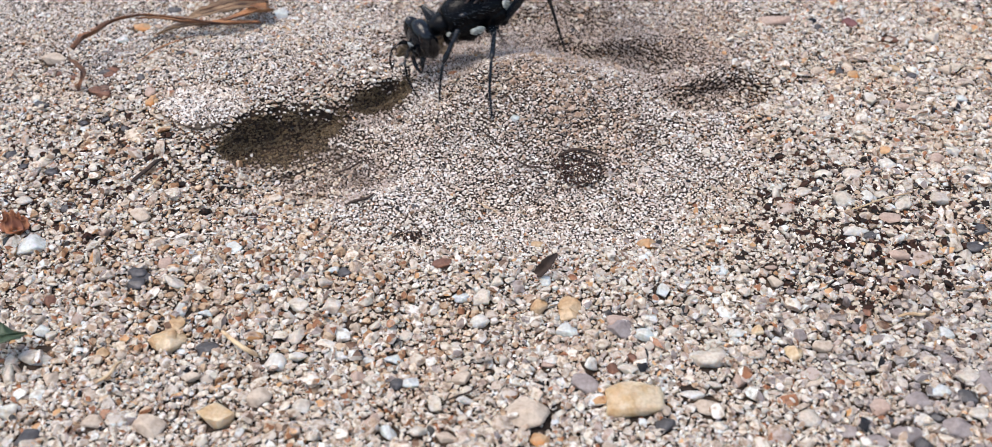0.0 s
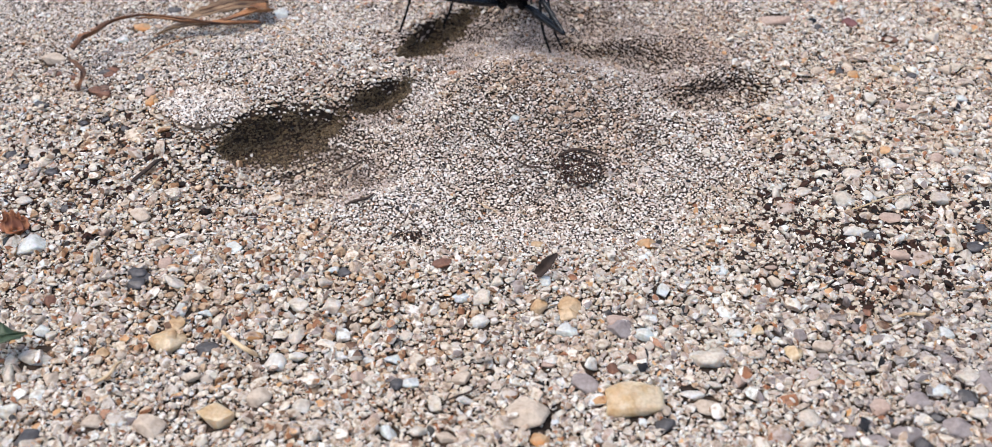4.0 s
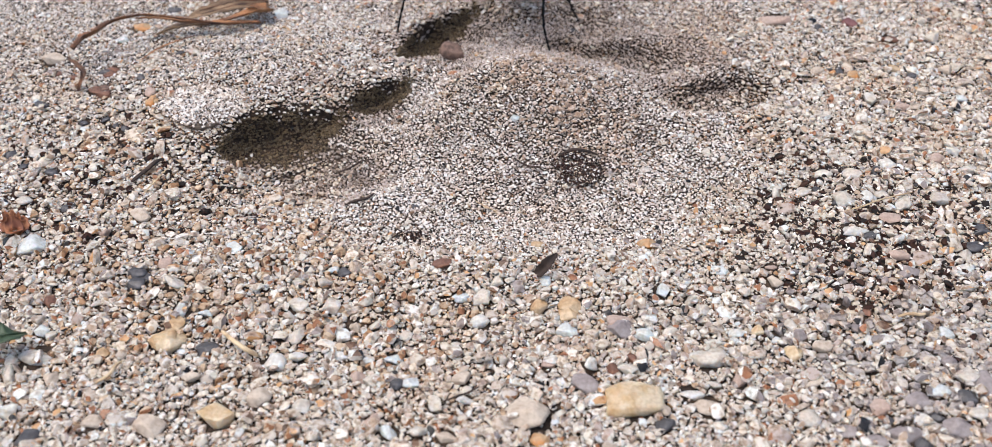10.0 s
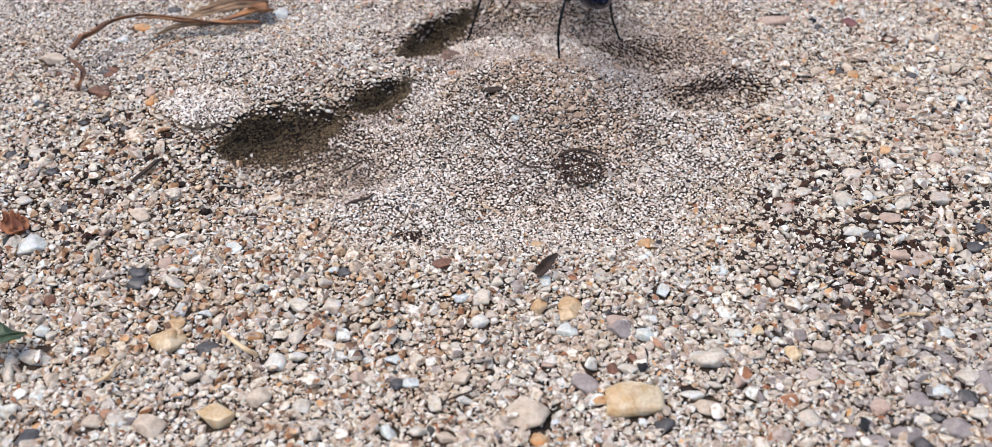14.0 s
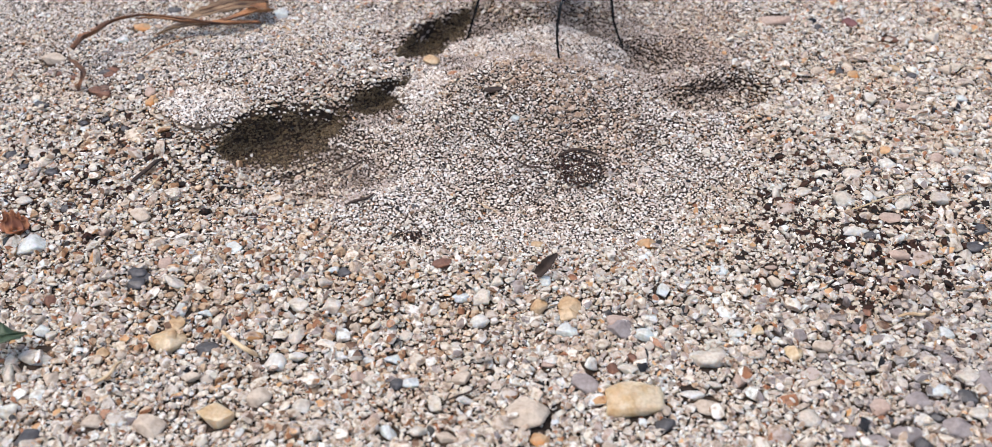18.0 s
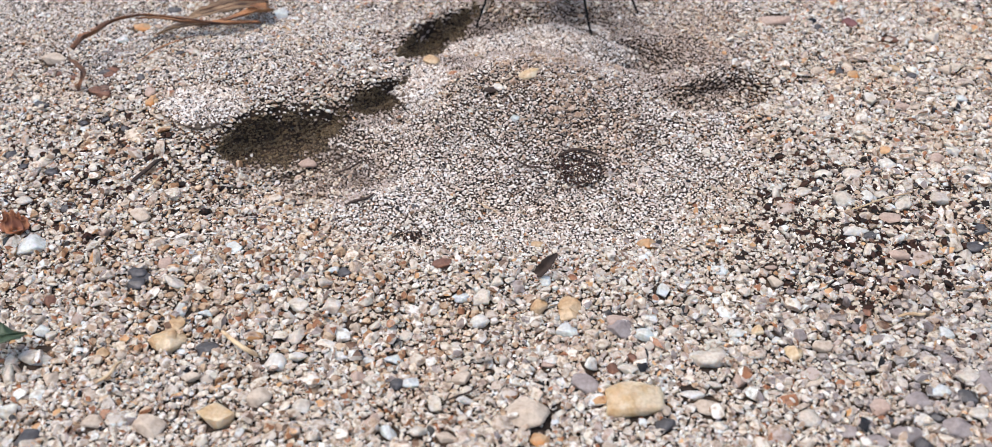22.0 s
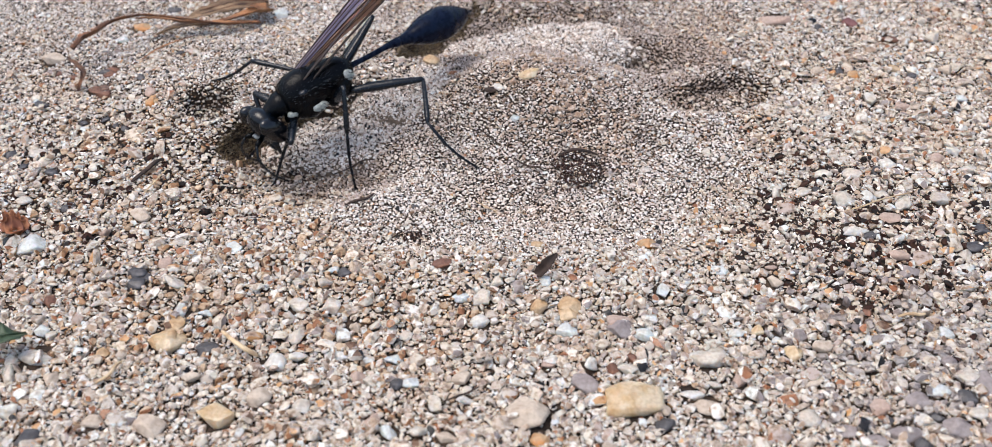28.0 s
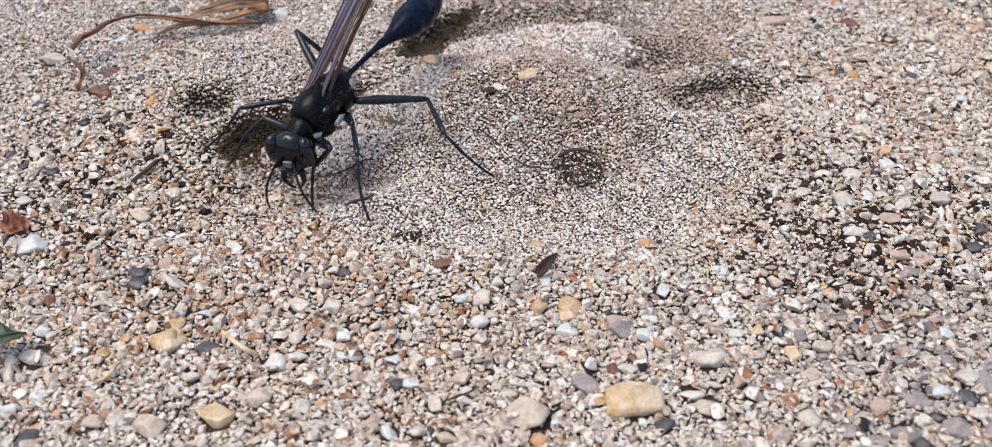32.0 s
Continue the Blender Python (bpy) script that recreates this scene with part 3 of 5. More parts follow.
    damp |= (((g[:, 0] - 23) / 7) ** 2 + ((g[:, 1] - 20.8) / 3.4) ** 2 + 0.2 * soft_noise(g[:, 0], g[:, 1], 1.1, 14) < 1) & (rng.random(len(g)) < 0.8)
    # rim grains join the brown set to colour in the shade of its slope
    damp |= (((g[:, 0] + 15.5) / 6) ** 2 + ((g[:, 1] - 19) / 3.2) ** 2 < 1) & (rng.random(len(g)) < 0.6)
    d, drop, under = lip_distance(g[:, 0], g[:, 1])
    # grains under the lip get the dark colour that stands in for shade
    hollow_shade = (drop > 1.2) & (d < 0.15) & (-d + 0.5 * soft_noise(g[:, 0], g[:, 1], 0.9, 13) < (1.0 + 0.75 * (g[:, 0] < -16.5)) * (drop - 0.4) * rng.uniform(0.55, 1.08, len(g)))
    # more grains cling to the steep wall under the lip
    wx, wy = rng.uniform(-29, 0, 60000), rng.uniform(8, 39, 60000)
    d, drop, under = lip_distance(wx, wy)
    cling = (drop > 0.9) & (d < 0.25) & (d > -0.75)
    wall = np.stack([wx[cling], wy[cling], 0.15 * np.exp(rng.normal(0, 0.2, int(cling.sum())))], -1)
    w = np.concatenate([g[hollow_shade], wall])
    tagged(new("moist_sand", grain_mesh("moist_sand", lay(w, 0.3), w[:, 2], SHAPES_SMALL, MAT_HOLLOW_SHADE)),
           "olive-brown sand coloured dark for shade inside the dug-out hollow", "sand", kind="stuff")
    g, damp = g[~hollow_shade], damp[~hollow_shade]
    raked = damp & (((g[:, 0] + 18.6) / 6.6) ** 2 + ((g[:, 1] - 10.6) / 4.4) ** 2 + 0.25 * soft_noise(g[:, 0], g[:, 1], 1.2, 15) < 1) & (rng.random(len(g)) < 0.8)
    w = g[raked]
    tagged(new("turned_sand", grain_mesh("turned_sand", lay(w, 0.4), w[:, 2], SHAPES_SMALL, MAT_TURNED)),
           "freshly turned brown sand on the floor of the hollow", "sand", kind="stuff")
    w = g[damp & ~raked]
    tagged(new("damp_sand", grain_mesh("damp_sand", lay(w, 0.4), w[:, 2], SHAPES_SMALL, MAT_DAMP_RIM_SHADE)),
           "damp brownish fine sand freshly dug from the burrow, with rim grains darkened for shade", "sand", kind="stuff")
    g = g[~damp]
    tagged(new("fine_sand", grain_mesh("fine_sand", lay(g, 0.45), g[:, 2], SHAPES_SMALL, MAT_FINE)),
           "fine pale sand raked out of the burrow", "sand", kind="stuff")
    g = strew(taken, 420000, 0.1, 0.15, lambda f: f ** 2, 0.75, True)
    d, drop, under = lip_distance(g[:, 0], g[:, 1])
    g = g[(drop < 1.0) | (d > 0.2) | (d < -3.0)]
    tagged(new("silt_sand", grain_mesh("silt_sand", lay(g, 0.2), g[:, 2], SHAPES_SMALL, MAT_SILT)),
           "very fine grey-brown sand between the fine grains", "sand", kind="stuff")
    # coarser tan and rosy grains on the crest and the flank of the heap
    n = 620
    hx, hy = rng.normal(6.5, 3.6, n), rng.normal(17.5, 3.8, n)
    g = np.stack([hx, hy, 0.2 * np.exp(rng.normal(0, 0.22, n))], -1)
    tagged(new("tan_grains", grain_mesh("tan_grains", lay(g, 0.75), g[:, 2], SHAPES_BIG, MAT_TAN)),
           "tan and rosy coarser grains on the spoil heap", "sand", kind="stuff")
    # the packed layer under the fine sand
    ux, uy = rng.uniform(-26, 30, 26000), rng.uniform(-5, 42, 26000)
    ur = 0.15 * np.exp(rng.normal(0, 0.2, 26000))
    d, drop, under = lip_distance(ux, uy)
    # bed grains in the hollow share the colour darkened for its shade
    hollow_bed = (drop > 1.0) & (d < 0.2) & (d > -(0.95 + 0.55 * (ux < -16.5)) * drop)
    dry = (fineness(ux, uy) > 0.75) & ~hollow_bed & (rng.random(26000) < 0.62)
    for name, pick, mat, label in (("packed_sand", dry, MAT_PACKED, "packed brownish sand under the loose fine grains"), ("packed_moist_sand", hollow_bed, MAT_HOLLOW_SHADE, "packed sand coloured dark for the hollow's shade")):
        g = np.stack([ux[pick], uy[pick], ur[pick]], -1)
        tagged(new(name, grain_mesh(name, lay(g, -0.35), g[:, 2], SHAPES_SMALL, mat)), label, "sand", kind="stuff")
    # a loose upper layer
    upper = np.zeros_like(taken)
    g = np.concatenate([strew(upper, 2200, 0.38, 0.25, lambda f: 0.9 * (1 - f) ** 2, 1.2), strew(upper, 3500, 0.26, 0.25, lambda f: 0.8 - 0.78 * f, 1.2)])
    tagged(new("loose_sand", grain_mesh("loose_sand", lay(g, 0.95), g[:, 2], SHAPES_BIG, MAT_COARSE)),
           "loose sand grains lying on the packed ones", "sand", kind="stuff")


build_sand()

# ---- small plant litter and the dark clump ----
def fibre_material(name, colour, second, rough=0.7, streak=1.0):
    m, n, l, b = material(name)
    t = texture(n, l, "ShaderNodeTexNoise", 900.0, 4.0)
    turn = n.new("ShaderNodeMapping")
    turn.inputs["Scale"].default_value = (1.0 / streak, 1.0, 1.0)
    l.new(t.inputs["Vector"].links[0].from_socket, turn.inputs["Vector"])
    l.new(turn.outputs[0], t.inputs["Vector"])
    a = ramp(n, [(0.38, second), (0.62, colour)])
    l.new(t.outputs[0], a.inputs[0])
    l.new(a.outputs[0], b.inputs["Base Color"])
    b.inputs["Roughness"].default_value = rough
    bump(n, l, b, t.outputs[0], 0.5, 0.0002)
    return m


BARK = fibre_material("bark", (0.06, 0.037, 0.027), (0.02, 0.013, 0.01), 0.85)
STRAW = fibre_material("straw", (0.62, 0.48, 0.3), (0.4, 0.27, 0.15), 0.55)
DRY_LEAF = fibre_material("dry_leaf", (0.2, 0.085, 0.035), (0.05, 0.024, 0.018), 0.5, 9.0)
STALK_MAT = fibre_material("orange_stalk", (0.45, 0.2, 0.08), (0.14, 0.06, 0.035), 0.5, 3.0)
ORANGE_LEAF = fibre_material("orange_leaf", (0.38, 0.18, 0.075), (0.15, 0.062, 0.028), 0.5, 9.0)
PALE_LEAF = fibre_material("pale_leaf", (0.36, 0.24, 0.14), (0.08, 0.042, 0.022), 0.6, 12.0)
GREEN = fibre_material("green_leaf", (0.05, 0.085, 0.035), (0.025, 0.045, 0.02), 0.5)
BUD = fibre_material("bud_scales", (0.4, 0.16, 0.07), (0.18, 0.06, 0.03), 0.6)


def spline(points, steps):
    """A smooth line through the points (Catmull-Rom)."""
    p = [Vector(q) for q in points]
    p = [2 * p[0] - p[1], *p, 2 * p[-1] - p[-2]]
    out = []
    for i in range(1, len(p) - 2):
        for k in range(steps):
            t = k / steps
            a, b, c, d = p[i - 1:i + 3]
            out.append(0.5 * (2 * b + (c - a) * t + (2 * a - 5 * b + 4 * c - d) * t * t + (3 * b - a - 3 * c + d) * t ** 3))
    return out + [p[-2]]


def tube(points, radii, sides=8, squash=1.0, bm=None, unit=MM):
    """A closed tube round a line, with a radius at each point."""
    bm = bm or bmesh.new()
    pts = [Vector(q) for q in points]
    rings, ref = [], Vector((0.13, 0.2, 0.97))
    for i, p in enumerate(pts):
        d = (pts[min(i + 1, len(pts) - 1)] - pts[max(i - 1, 0)]).normalized()
        s = d.cross(ref)
        s = s.normalized() if s.length > 1e-4 else Vector((1, 0, 0))
        u = s.cross(d)
        ring = []
        for k in range(sides):
            a = 2 * math.pi * k / sides
            ring.append(bm.verts.new((p + (s * math.cos(a) + u * math.sin(a) * squash) * radii[i]) * unit))
        rings.append(ring)
    for a, b in zip(rings, rings[1:]):
        for k in range(sides):
            bm.faces.new((a[k], a[(k + 1) % sides], b[(k + 1) % sides], b[k]))
    bm.faces.new(rings[0][::-1])
    bm.faces.new(rings[-1])
    return bm


def twig(label, mat, r, points):
    line = spline(points, 5)
    n = len(line)
    radii = [0.78 * r * (0.55 + 0.45 * math.sin(math.pi * (0.12 + 0.8 * i / (n - 1)))) * (1 + 0.2 * noise.noise(Vector(p) * 1.3)) for i, p in enumerate(line)]
    ob = part("twig", tube(line, radii, 7, 0.8), mat)
    return tagged(ob, label, "twig", "plant litter on the sand")


def blade(points, widths, fold, mat, name, parent=None, lean=0.0, thick=0.09):
    """A leaf blade along a line: curled across, with a mid rib and a real thickness."""
    line = spline(points, 6)
    n, across = len(line), 7
    bm = bmesh.new()
    grid = []
    for i, p in enumerate(line):
        f = i / (n - 1) * (len(widths) - 1)
        k = min(int(f), len(widths) - 2)
        w = widths[k] + (widths[k + 1] - widths[k]) * (f - k)
        d = (line[min(i + 1, n - 1)] - line[max(i - 1, 0)]).normalized()
        side = d.cross(Vector((0, math.sin(lean), math.cos(lean)))).normalized()
        up = side.cross(d)
        row = []
        for j in range(across):
            c = 2 * j / (across - 1) - 1
            wave = 0.16 * noise.noise(Vector((i * 0.35, c * 1.2, w))) + 0.1 * noise.noise(Vector((i * 0.2, c * 5.0, w)))
            c *= 1 + 0.22 * noise.noise(Vector((i * 0.9, 3.0 * (c > 0), w)))
            row.append(p + side * c * w + up * (abs(c) ** 1.5 * fold * w + wave * w))
        grid.append(row)
    tops = [[bm.verts.new(q * MM) for q in row] for row in grid]
    lows = [[bm.verts.new((q - Vector((0, 0, thick))) * MM) for q in row] for row in grid]
    for i in range(n - 1):
        for j in range(across - 1):
            bm.faces.new((tops[i][j], tops[i][j + 1], tops[i + 1][j + 1], tops[i + 1][j]))
            bm.faces.new((lows[i][j], lows[i + 1][j], lows[i + 1][j + 1], lows[i][j + 1]))
        bm.faces.new((tops[i][0], tops[i + 1][0], lows[i + 1][0], lows[i][0]))
        bm.faces.new((tops[i][-1], lows[i][-1], lows[i + 1][-1], tops[i + 1][-1]))
    for e in (0, n - 1):
        for j in range(across - 1):
            q = (tops[e][j], lows[e][j], lows[e][j + 1], tops[e][j + 1])
            bm.faces.new(q if e == 0 else q[::-1])
    return part(name, bm, mat, parent)


def build_litter():
    LEAF = [(-26.0, 31.2, 1.8), (-29.0, 29.7, 2.5), (-32.0, 29.3, 3.2), (-34.7, 29.8, 3.3), (-36.7, 29.6, 3.6), (-38.2, 28.9, 3.8), (-39.9, 27.7, 3.8), (-41.1, 26.0, 3.6), (-42.2, 25.4, 3.2), (-42.9, 24.0, 2.9)]
    LEAF_STRIP = [(-43.2, 23.0, 2.7), (-42.9, 22.6, 2.5), (-42.2, 22.1, 2.2), (-41.5, 21.5, 1.7), (-41.5, 21.0, 1.3), (-41.7, 20.4, 0.9), (-41.8, 20.0, 0.3)]
    LEAF_BLADE = [(-24.9, 35.7, 1.2), (-26.6, 35.1, 1.8), (-28.3, 34.1, 2.2), (-30.1, 32.9, 2.3), (-31.7, 31.8, 2.4), (-32.9, 30.7, 2.5)]
    LEAF_ORANGE = [(-25.3, 32.0, 1.3), (-27.9, 30.9, 1.9), (-30.3, 29.7, 2.6), (-32.1, 29.4, 2.9), (-33.8, 29.9, 2.8), (-35.8, 30.1, 3.0), (-37.8, 29.6, 3.3)]
    LEAF_FLAP = [(-24.7, 34.5, 1.3), (-26.0, 33.4, 1.8), (-27.1, 32.4, 2.0), (-28.7, 31.4, 2.0), (-30.1, 30.5, 2.3)]
    LEAF_WEDGE = [(-30.4, 30.1, 2.2), (-32.3, 29.8, 2.3), (-34.1, 29.8, 1.9), (-35.9, 29.8, 1.2)]
    GREEN_LEAF = [(-39.4, -16.0, 1.8), (-37.9, -15.9, 2.1), (-37.1, -15.5, 1.9), (-36.6, -14.5, 1.0)]
    CLUMP_AT = (7.7, 8.8)
    DARK_SPOTS = [(-21.7, 1.6), (-7.2, -1.5), (26.4, 1.6), (24.6, 0.9), (37.4, 0.6), (27.6, -4.1), (32.1, 7.9), (21.8, -1.5)]
    SHARD = [(3.2, -7.3, 0.7), (3.7, -7.6, 1.4), (4.3, -7.6, 2.3), (5.0, -7.0, 2.7)]
    BUD_AT = (-41.4, -1.6, 0.2)
    leaf = tagged(new("dry_leaf"), "curled brown dry leaf lying on pale sand", "leaf")
    blade(LEAF, [0.12, 0.14, 0.16, 0.16, 0.15, 0.18, 0.24, 0.36, 0.42, 0.3], 1.2, DRY_LEAF, "rib", leaf, 0.4)
    blade(LEAF_ORANGE, [0.3, 0.35, 0.45, 0.6, 0.5, 0.25, 0.08], 0.6, ORANGE_LEAF, "orange_fold", leaf, 0.3)
    blade(LEAF_STRIP, [0.16, 0.1, 0.26, 0.3, 0.16, 0.2, 0.1], 1.2, DRY_LEAF, "torn_strip", leaf)
    blade(LEAF_BLADE, [1.5, 1.35, 1.2, 0.85, 0.5, 0.12], 0.5, PALE_LEAF, "pale_blade", leaf, -0.3)
    blade(LEAF_FLAP, [0.8, 0.7, 0.45, 0.3, 0.1], 0.8, ORANGE_LEAF, "torn_flap", leaf, 0.1)
    blade(LEAF_WEDGE, [0.3, 0.5, 0.6, 0.3], 0.6, PALE_LEAF, "lower_flap", leaf, 0.2)
    for dx, dy in ((0.0, 0.45), (0.3, -0.3), (-0.2, 0.9)):
        line = spline([Vector(p) + Vector((dx, dy, 0.28)) for p in LEAF_BLADE[:5]], 5)
        part("vein", tube(line, [0.1 - 0.003 * i for i in range(len(line))], 5), DRY_LEAF, leaf)
    green = tagged(new("green_leaf"), "tip of a dark green leaf beside the sand", "leaf")
    blade(GREEN_LEAF, [1.2, 1.1, 0.9, 0.15], 0.25, GREEN, "blade", green)
    part("midrib", tube(spline([Vector(p) + Vector((0, 0, 0.08)) for p in GREEN_LEAF], 5), [0.09] * 16, 6), GREEN, green)
    shard = tagged(new("leaf_shard"), "small grey curled leaf shard standing in sand", "leaf")
    blade(SHARD, [0.15, 0.5, 0.42, 0.08], 0.5, BARK, "blade", shard, -0.6)
    bud = tagged(new("fallen_bud"), "red-brown dry bud with scales on coarse sand", "bud")
    for k in range(7):
        a = k * 0.9
        b = Vector(BUD_AT) + Vector((0.35 * math.cos(a), 0.35 * math.sin(a), 0.0))
        tip = b + Vector((0.35 * math.cos(a) - 0.25, 0.25 * math.sin(a) + 0.5, 1.5 + 0.15 * k))
        blade([b, b.lerp(tip, 0.35) + Vector((0.3 * math.cos(a), 0.3 * math.sin(a), 0.1)), b.lerp(tip, 0.7), tip], [0.35, 0.5, 0.35, 0.05], 0.5, BUD, "scale", bud)
    # dark grains brought up from below, in a heap and in scattered patches
    for i, (x, y, w, h, count, high) in enumerate([(*CLUMP_AT, 2.5, 2.3, 620, 0.5)] + [(*q, 1.6, 1.0, 48, 0.1) for q in DARK_SPOTS]):
        a, q = rng.uniform(0, 2 * np.pi, count), np.sqrt(rng.random(count))
        q = q * (1 + 0.25 * np.sin(3 * a + 1) + 0.15 * np.sin(5 * a)) if i == 0 else q
        px, py = x + w * q * np.cos(a), y + h * q * np.sin(a)
        p = np.stack(surface(px, py), -1)
        p[:, 2] += 0.12 + high * np.sqrt(np.maximum(0, 1 - q ** 2)) * rng.uniform(0.95, 1.05, count)
        label = "heap of dark brown damp sand grains" if i == 0 else "patch of dark mineral grains in the sand"
        tagged(new("dark_sand", grain_mesh("dark_sand", p, rng.uniform(0.12, 0.23, count), SHAPES_SMALL, MAT_CLUMP)), label, "sand", kind="stuff")


build_litter()
twig("dark brown bent twig lying on sand", BARK, 0.28, [(-33.2, 5.6, 0.3), (-32.2, 7.0, 0.5), (-31.4, 8.1, 0.7), (-31.0, 8.8, 0.4)])
twig("thin yellow straw splinter on coarse sand", STRAW, 0.11, [(30.7, 0.7, 0.9), (32.3, 1.0, 1.2), (34.0, 2.1, 1.0), (37.2, 3.5, 0.7)])
twig("pale dry rootlet in the coarse sand", STRAW, 0.3, [(-21.4, -14.1, 0.8), (-20.1, -15.7, 1.3), (-19.0, -16.5, 1.2), (-18.3, -16.5, 0.6)])
twig("dark curved bark splinter above a dark clump", BARK, 0.22, [(5.9, 10.1, -0.1), (7.2, 10.1, 0.6), (8.5, 10.1, 0.4), (9.6, 10.5, -0.3)])
twig("short dark twig on the hollow's edge", BARK, 0.2, [(-13.7, 3.8, -1.0), (-12.8, 4.3, -0.9), (-11.8, 4.4, -0.7), (-11.2, 5.2, -0.8)])
twig("thin grey rootlet sticking out of loose sand", BARK, 0.14, [(-15.5, 10.9, -2.9), (-13.9, 11.0, -2.2), (-12.9, 11.5, -1.8), (-11.7, 11.9, -1.9)])
twig("pale hair-thin root fibre on fine sand", STRAW, 0.09, [(-1.9, 3.7, -0.4), (-1.1, 3.1, -0.5), (-0.5, 2.8, -0.6), (0.0, 2.8, -0.9)])
twig("dark hair-thin rootlet on the spoil heap", BARK, 0.09, [(-1.7, 13.4, 0.8), (-1.0, 12.5, 0.7), (-0.4, 12.0, 0.5), (0.0, 11.5, 0.5)])
twig("dark flat splinter at the hollow's rim", BARK, 0.16, [(-20.7, 5.9, -2.1), (-19.5, 5.3, -2.0), (-18.3, 5.3, -2.2), (-17.2, 6.5, -3.0)])
twig("light curled stalk between coarse grains", STRAW, 0.2, [(-30.0, -19.4, 0.7), (-29.1, -18.7, 0.9), (-28.9, -17.7, 0.8), (-28.7, -16.9, 0.4)])
twig("pale straw chip on coarse sand", STRAW, 0.22, [(32.0, -12.2, 0.6), (32.9, -12.0, 0.7), (33.8, -11.9, 0.5), (34.3, -11.8, 0.5)])
twig("brown thread of root on coarse sand", BARK, 0.12, [(-4.0, -21.4, 0.8), (-3.1, -21.2, 1.1), (-2.0, -20.6, 1.0), (-1.3, -19.7, 0.6)])
twig("thin orange-brown stalk on sand below a dry leaf", STALK_MAT, 0.12, [(-36.7, 25.5, 0.8), (-35.3, 25.7, 1.7), (-33.5, 25.9, 2.5), (-31.4, 28.7, 1.8)])
twig("fine straw fibre beside a twig", STRAW, 0.1, [(-31.7, 3.8, 0.3), (-31.2, 4.8, 0.5), (-30.6, 5.9, 0.7), (-30.2, 7.7, 0.4)])
twig("dark splinter lying on fine sand", BARK, 0.14, [(1.8, 9.4, 0.0), (3.0, 8.3, -0.0), (3.9, 8.3, -0.1), (4.5, 8.4, -0.6)])


# ---- the digger wasp: local x forward, y to its left, z up, origin in the thorax ----
def chitin(name, colour, rough, spec=0.5, scale=2500.0, strength=0.25):
    m, n, l, b = material(name)
    t = texture(n, l, "ShaderNodeTexNoise", scale, 3.0)
    a = ramp(n, [(0.3, tuple(c * 0.6 for c in colour)), (0.7, tuple(c * 1.5 for c in colour))])
    l.new(t.outputs[0], a.inputs[0])
    l.new(a.outputs[0], b.inputs["Base Color"])
    r = ramp(n, [(0.3, (rough * 0.8,) * 3), (0.7, (min(1, rough * 1.3),) * 3)])
    l.new(t.outputs[0], r.inputs[0])
    l.new(r.outputs[0], b.inputs["Roughness"])
    b.inputs["Specular IOR Level"].default_value = spec
    bump(n, l, b, t.outputs[0], strength, 0.00008)
    return m


CHITIN = chitin("black_chitin", (0.002, 0.0026, 0.0034), 0.17, 0.13, 5200.0, 0.5)
CHITIN_HEAD = chitin("head_chitin", (0.0022, 0.004, 0.0065), 0.12, 0.4, 6000.0, 0.12)
CHITIN_BLUE = chitin("blue_black_chitin", (0.0028, 0.0062, 0.018), 0.26, 0.12, 1800.0, 0.15)
CHITIN_LEG = chitin("leg_chitin", (0.0045, 0.007, 0.011), 0.22, 0.4, 4000.0, 0.4)
EYE_MAT = chitin("compound_eye", (0.003, 0.004, 0.006), 0.1, 0.55, 9000.0, 0.1)
HAIR_WHITE = chitin("silver_hair", (0.48, 0.51, 0.46), 0.7, 0.3, 4000.0, 0.8)

HAIR_FACE = chitin("face_hair", (0.16, 0.18, 0.19), 0.6, 0.3, 4000.0, 0.8)
HAIR_GREY = chitin("grey_hair", (0.032, 0.038, 0.047), 0.5, 0.3)


def streaks(n, l, scale, long):
    """Noise drawn out along the wing."""
    t = texture(n, l, "ShaderNodeTexNoise", scale, 3.0)
    turn = n.new("ShaderNodeMapping")
    turn.inputs["Scale"].default_value = (1.0 / long, 1.0, 1.0)
    l.new(t.inputs["Vector"].links[0].from_socket, turn.inputs["Vector"])
    l.new(turn.outputs[0], t.inputs["Vector"])
    return t


def wing_material(name, low, high, body):
    m, n, l, b = material(name)
    t = streaks(n, l, 1400.0, 14.0)
    a = ramp(n, [(0.4, low), (0.62, high)])
    l.new(t.outputs[0], a.inputs[0])
    l.new(a.outputs[0], b.inputs["Base Color"])
    b.inputs["Roughness"].default_value = 0.3
    b.inputs["Thin Film Thickness"].default_value = 320.0
    tr = n.new("ShaderNodeBsdfTransparent")
    tr.inputs[0].default_value = (0.66, 0.45, 0.3, 1)
    mx = n.new("ShaderNodeMixShader")
    mx.inputs[0].default_value = body
    l.new(tr.outputs[0], mx.inputs[1])
    l.new(b.outputs[0], mx.inputs[2])
    l.new(mx.outputs[0], n["Material Output"].inputs[0])
    return m


WING = wing_material("smoky_wing", (0.14, 0.135, 0.18), (0.4, 0.37, 0.42), 0.75)
WING_TAN = wing_material("tan_wing", (0.3, 0.19, 0.12), (0.55, 0.38, 0.26), 0.6)
VEIN = chitin("wing_vein", (0.03, 0.016, 0.012), 0.4)


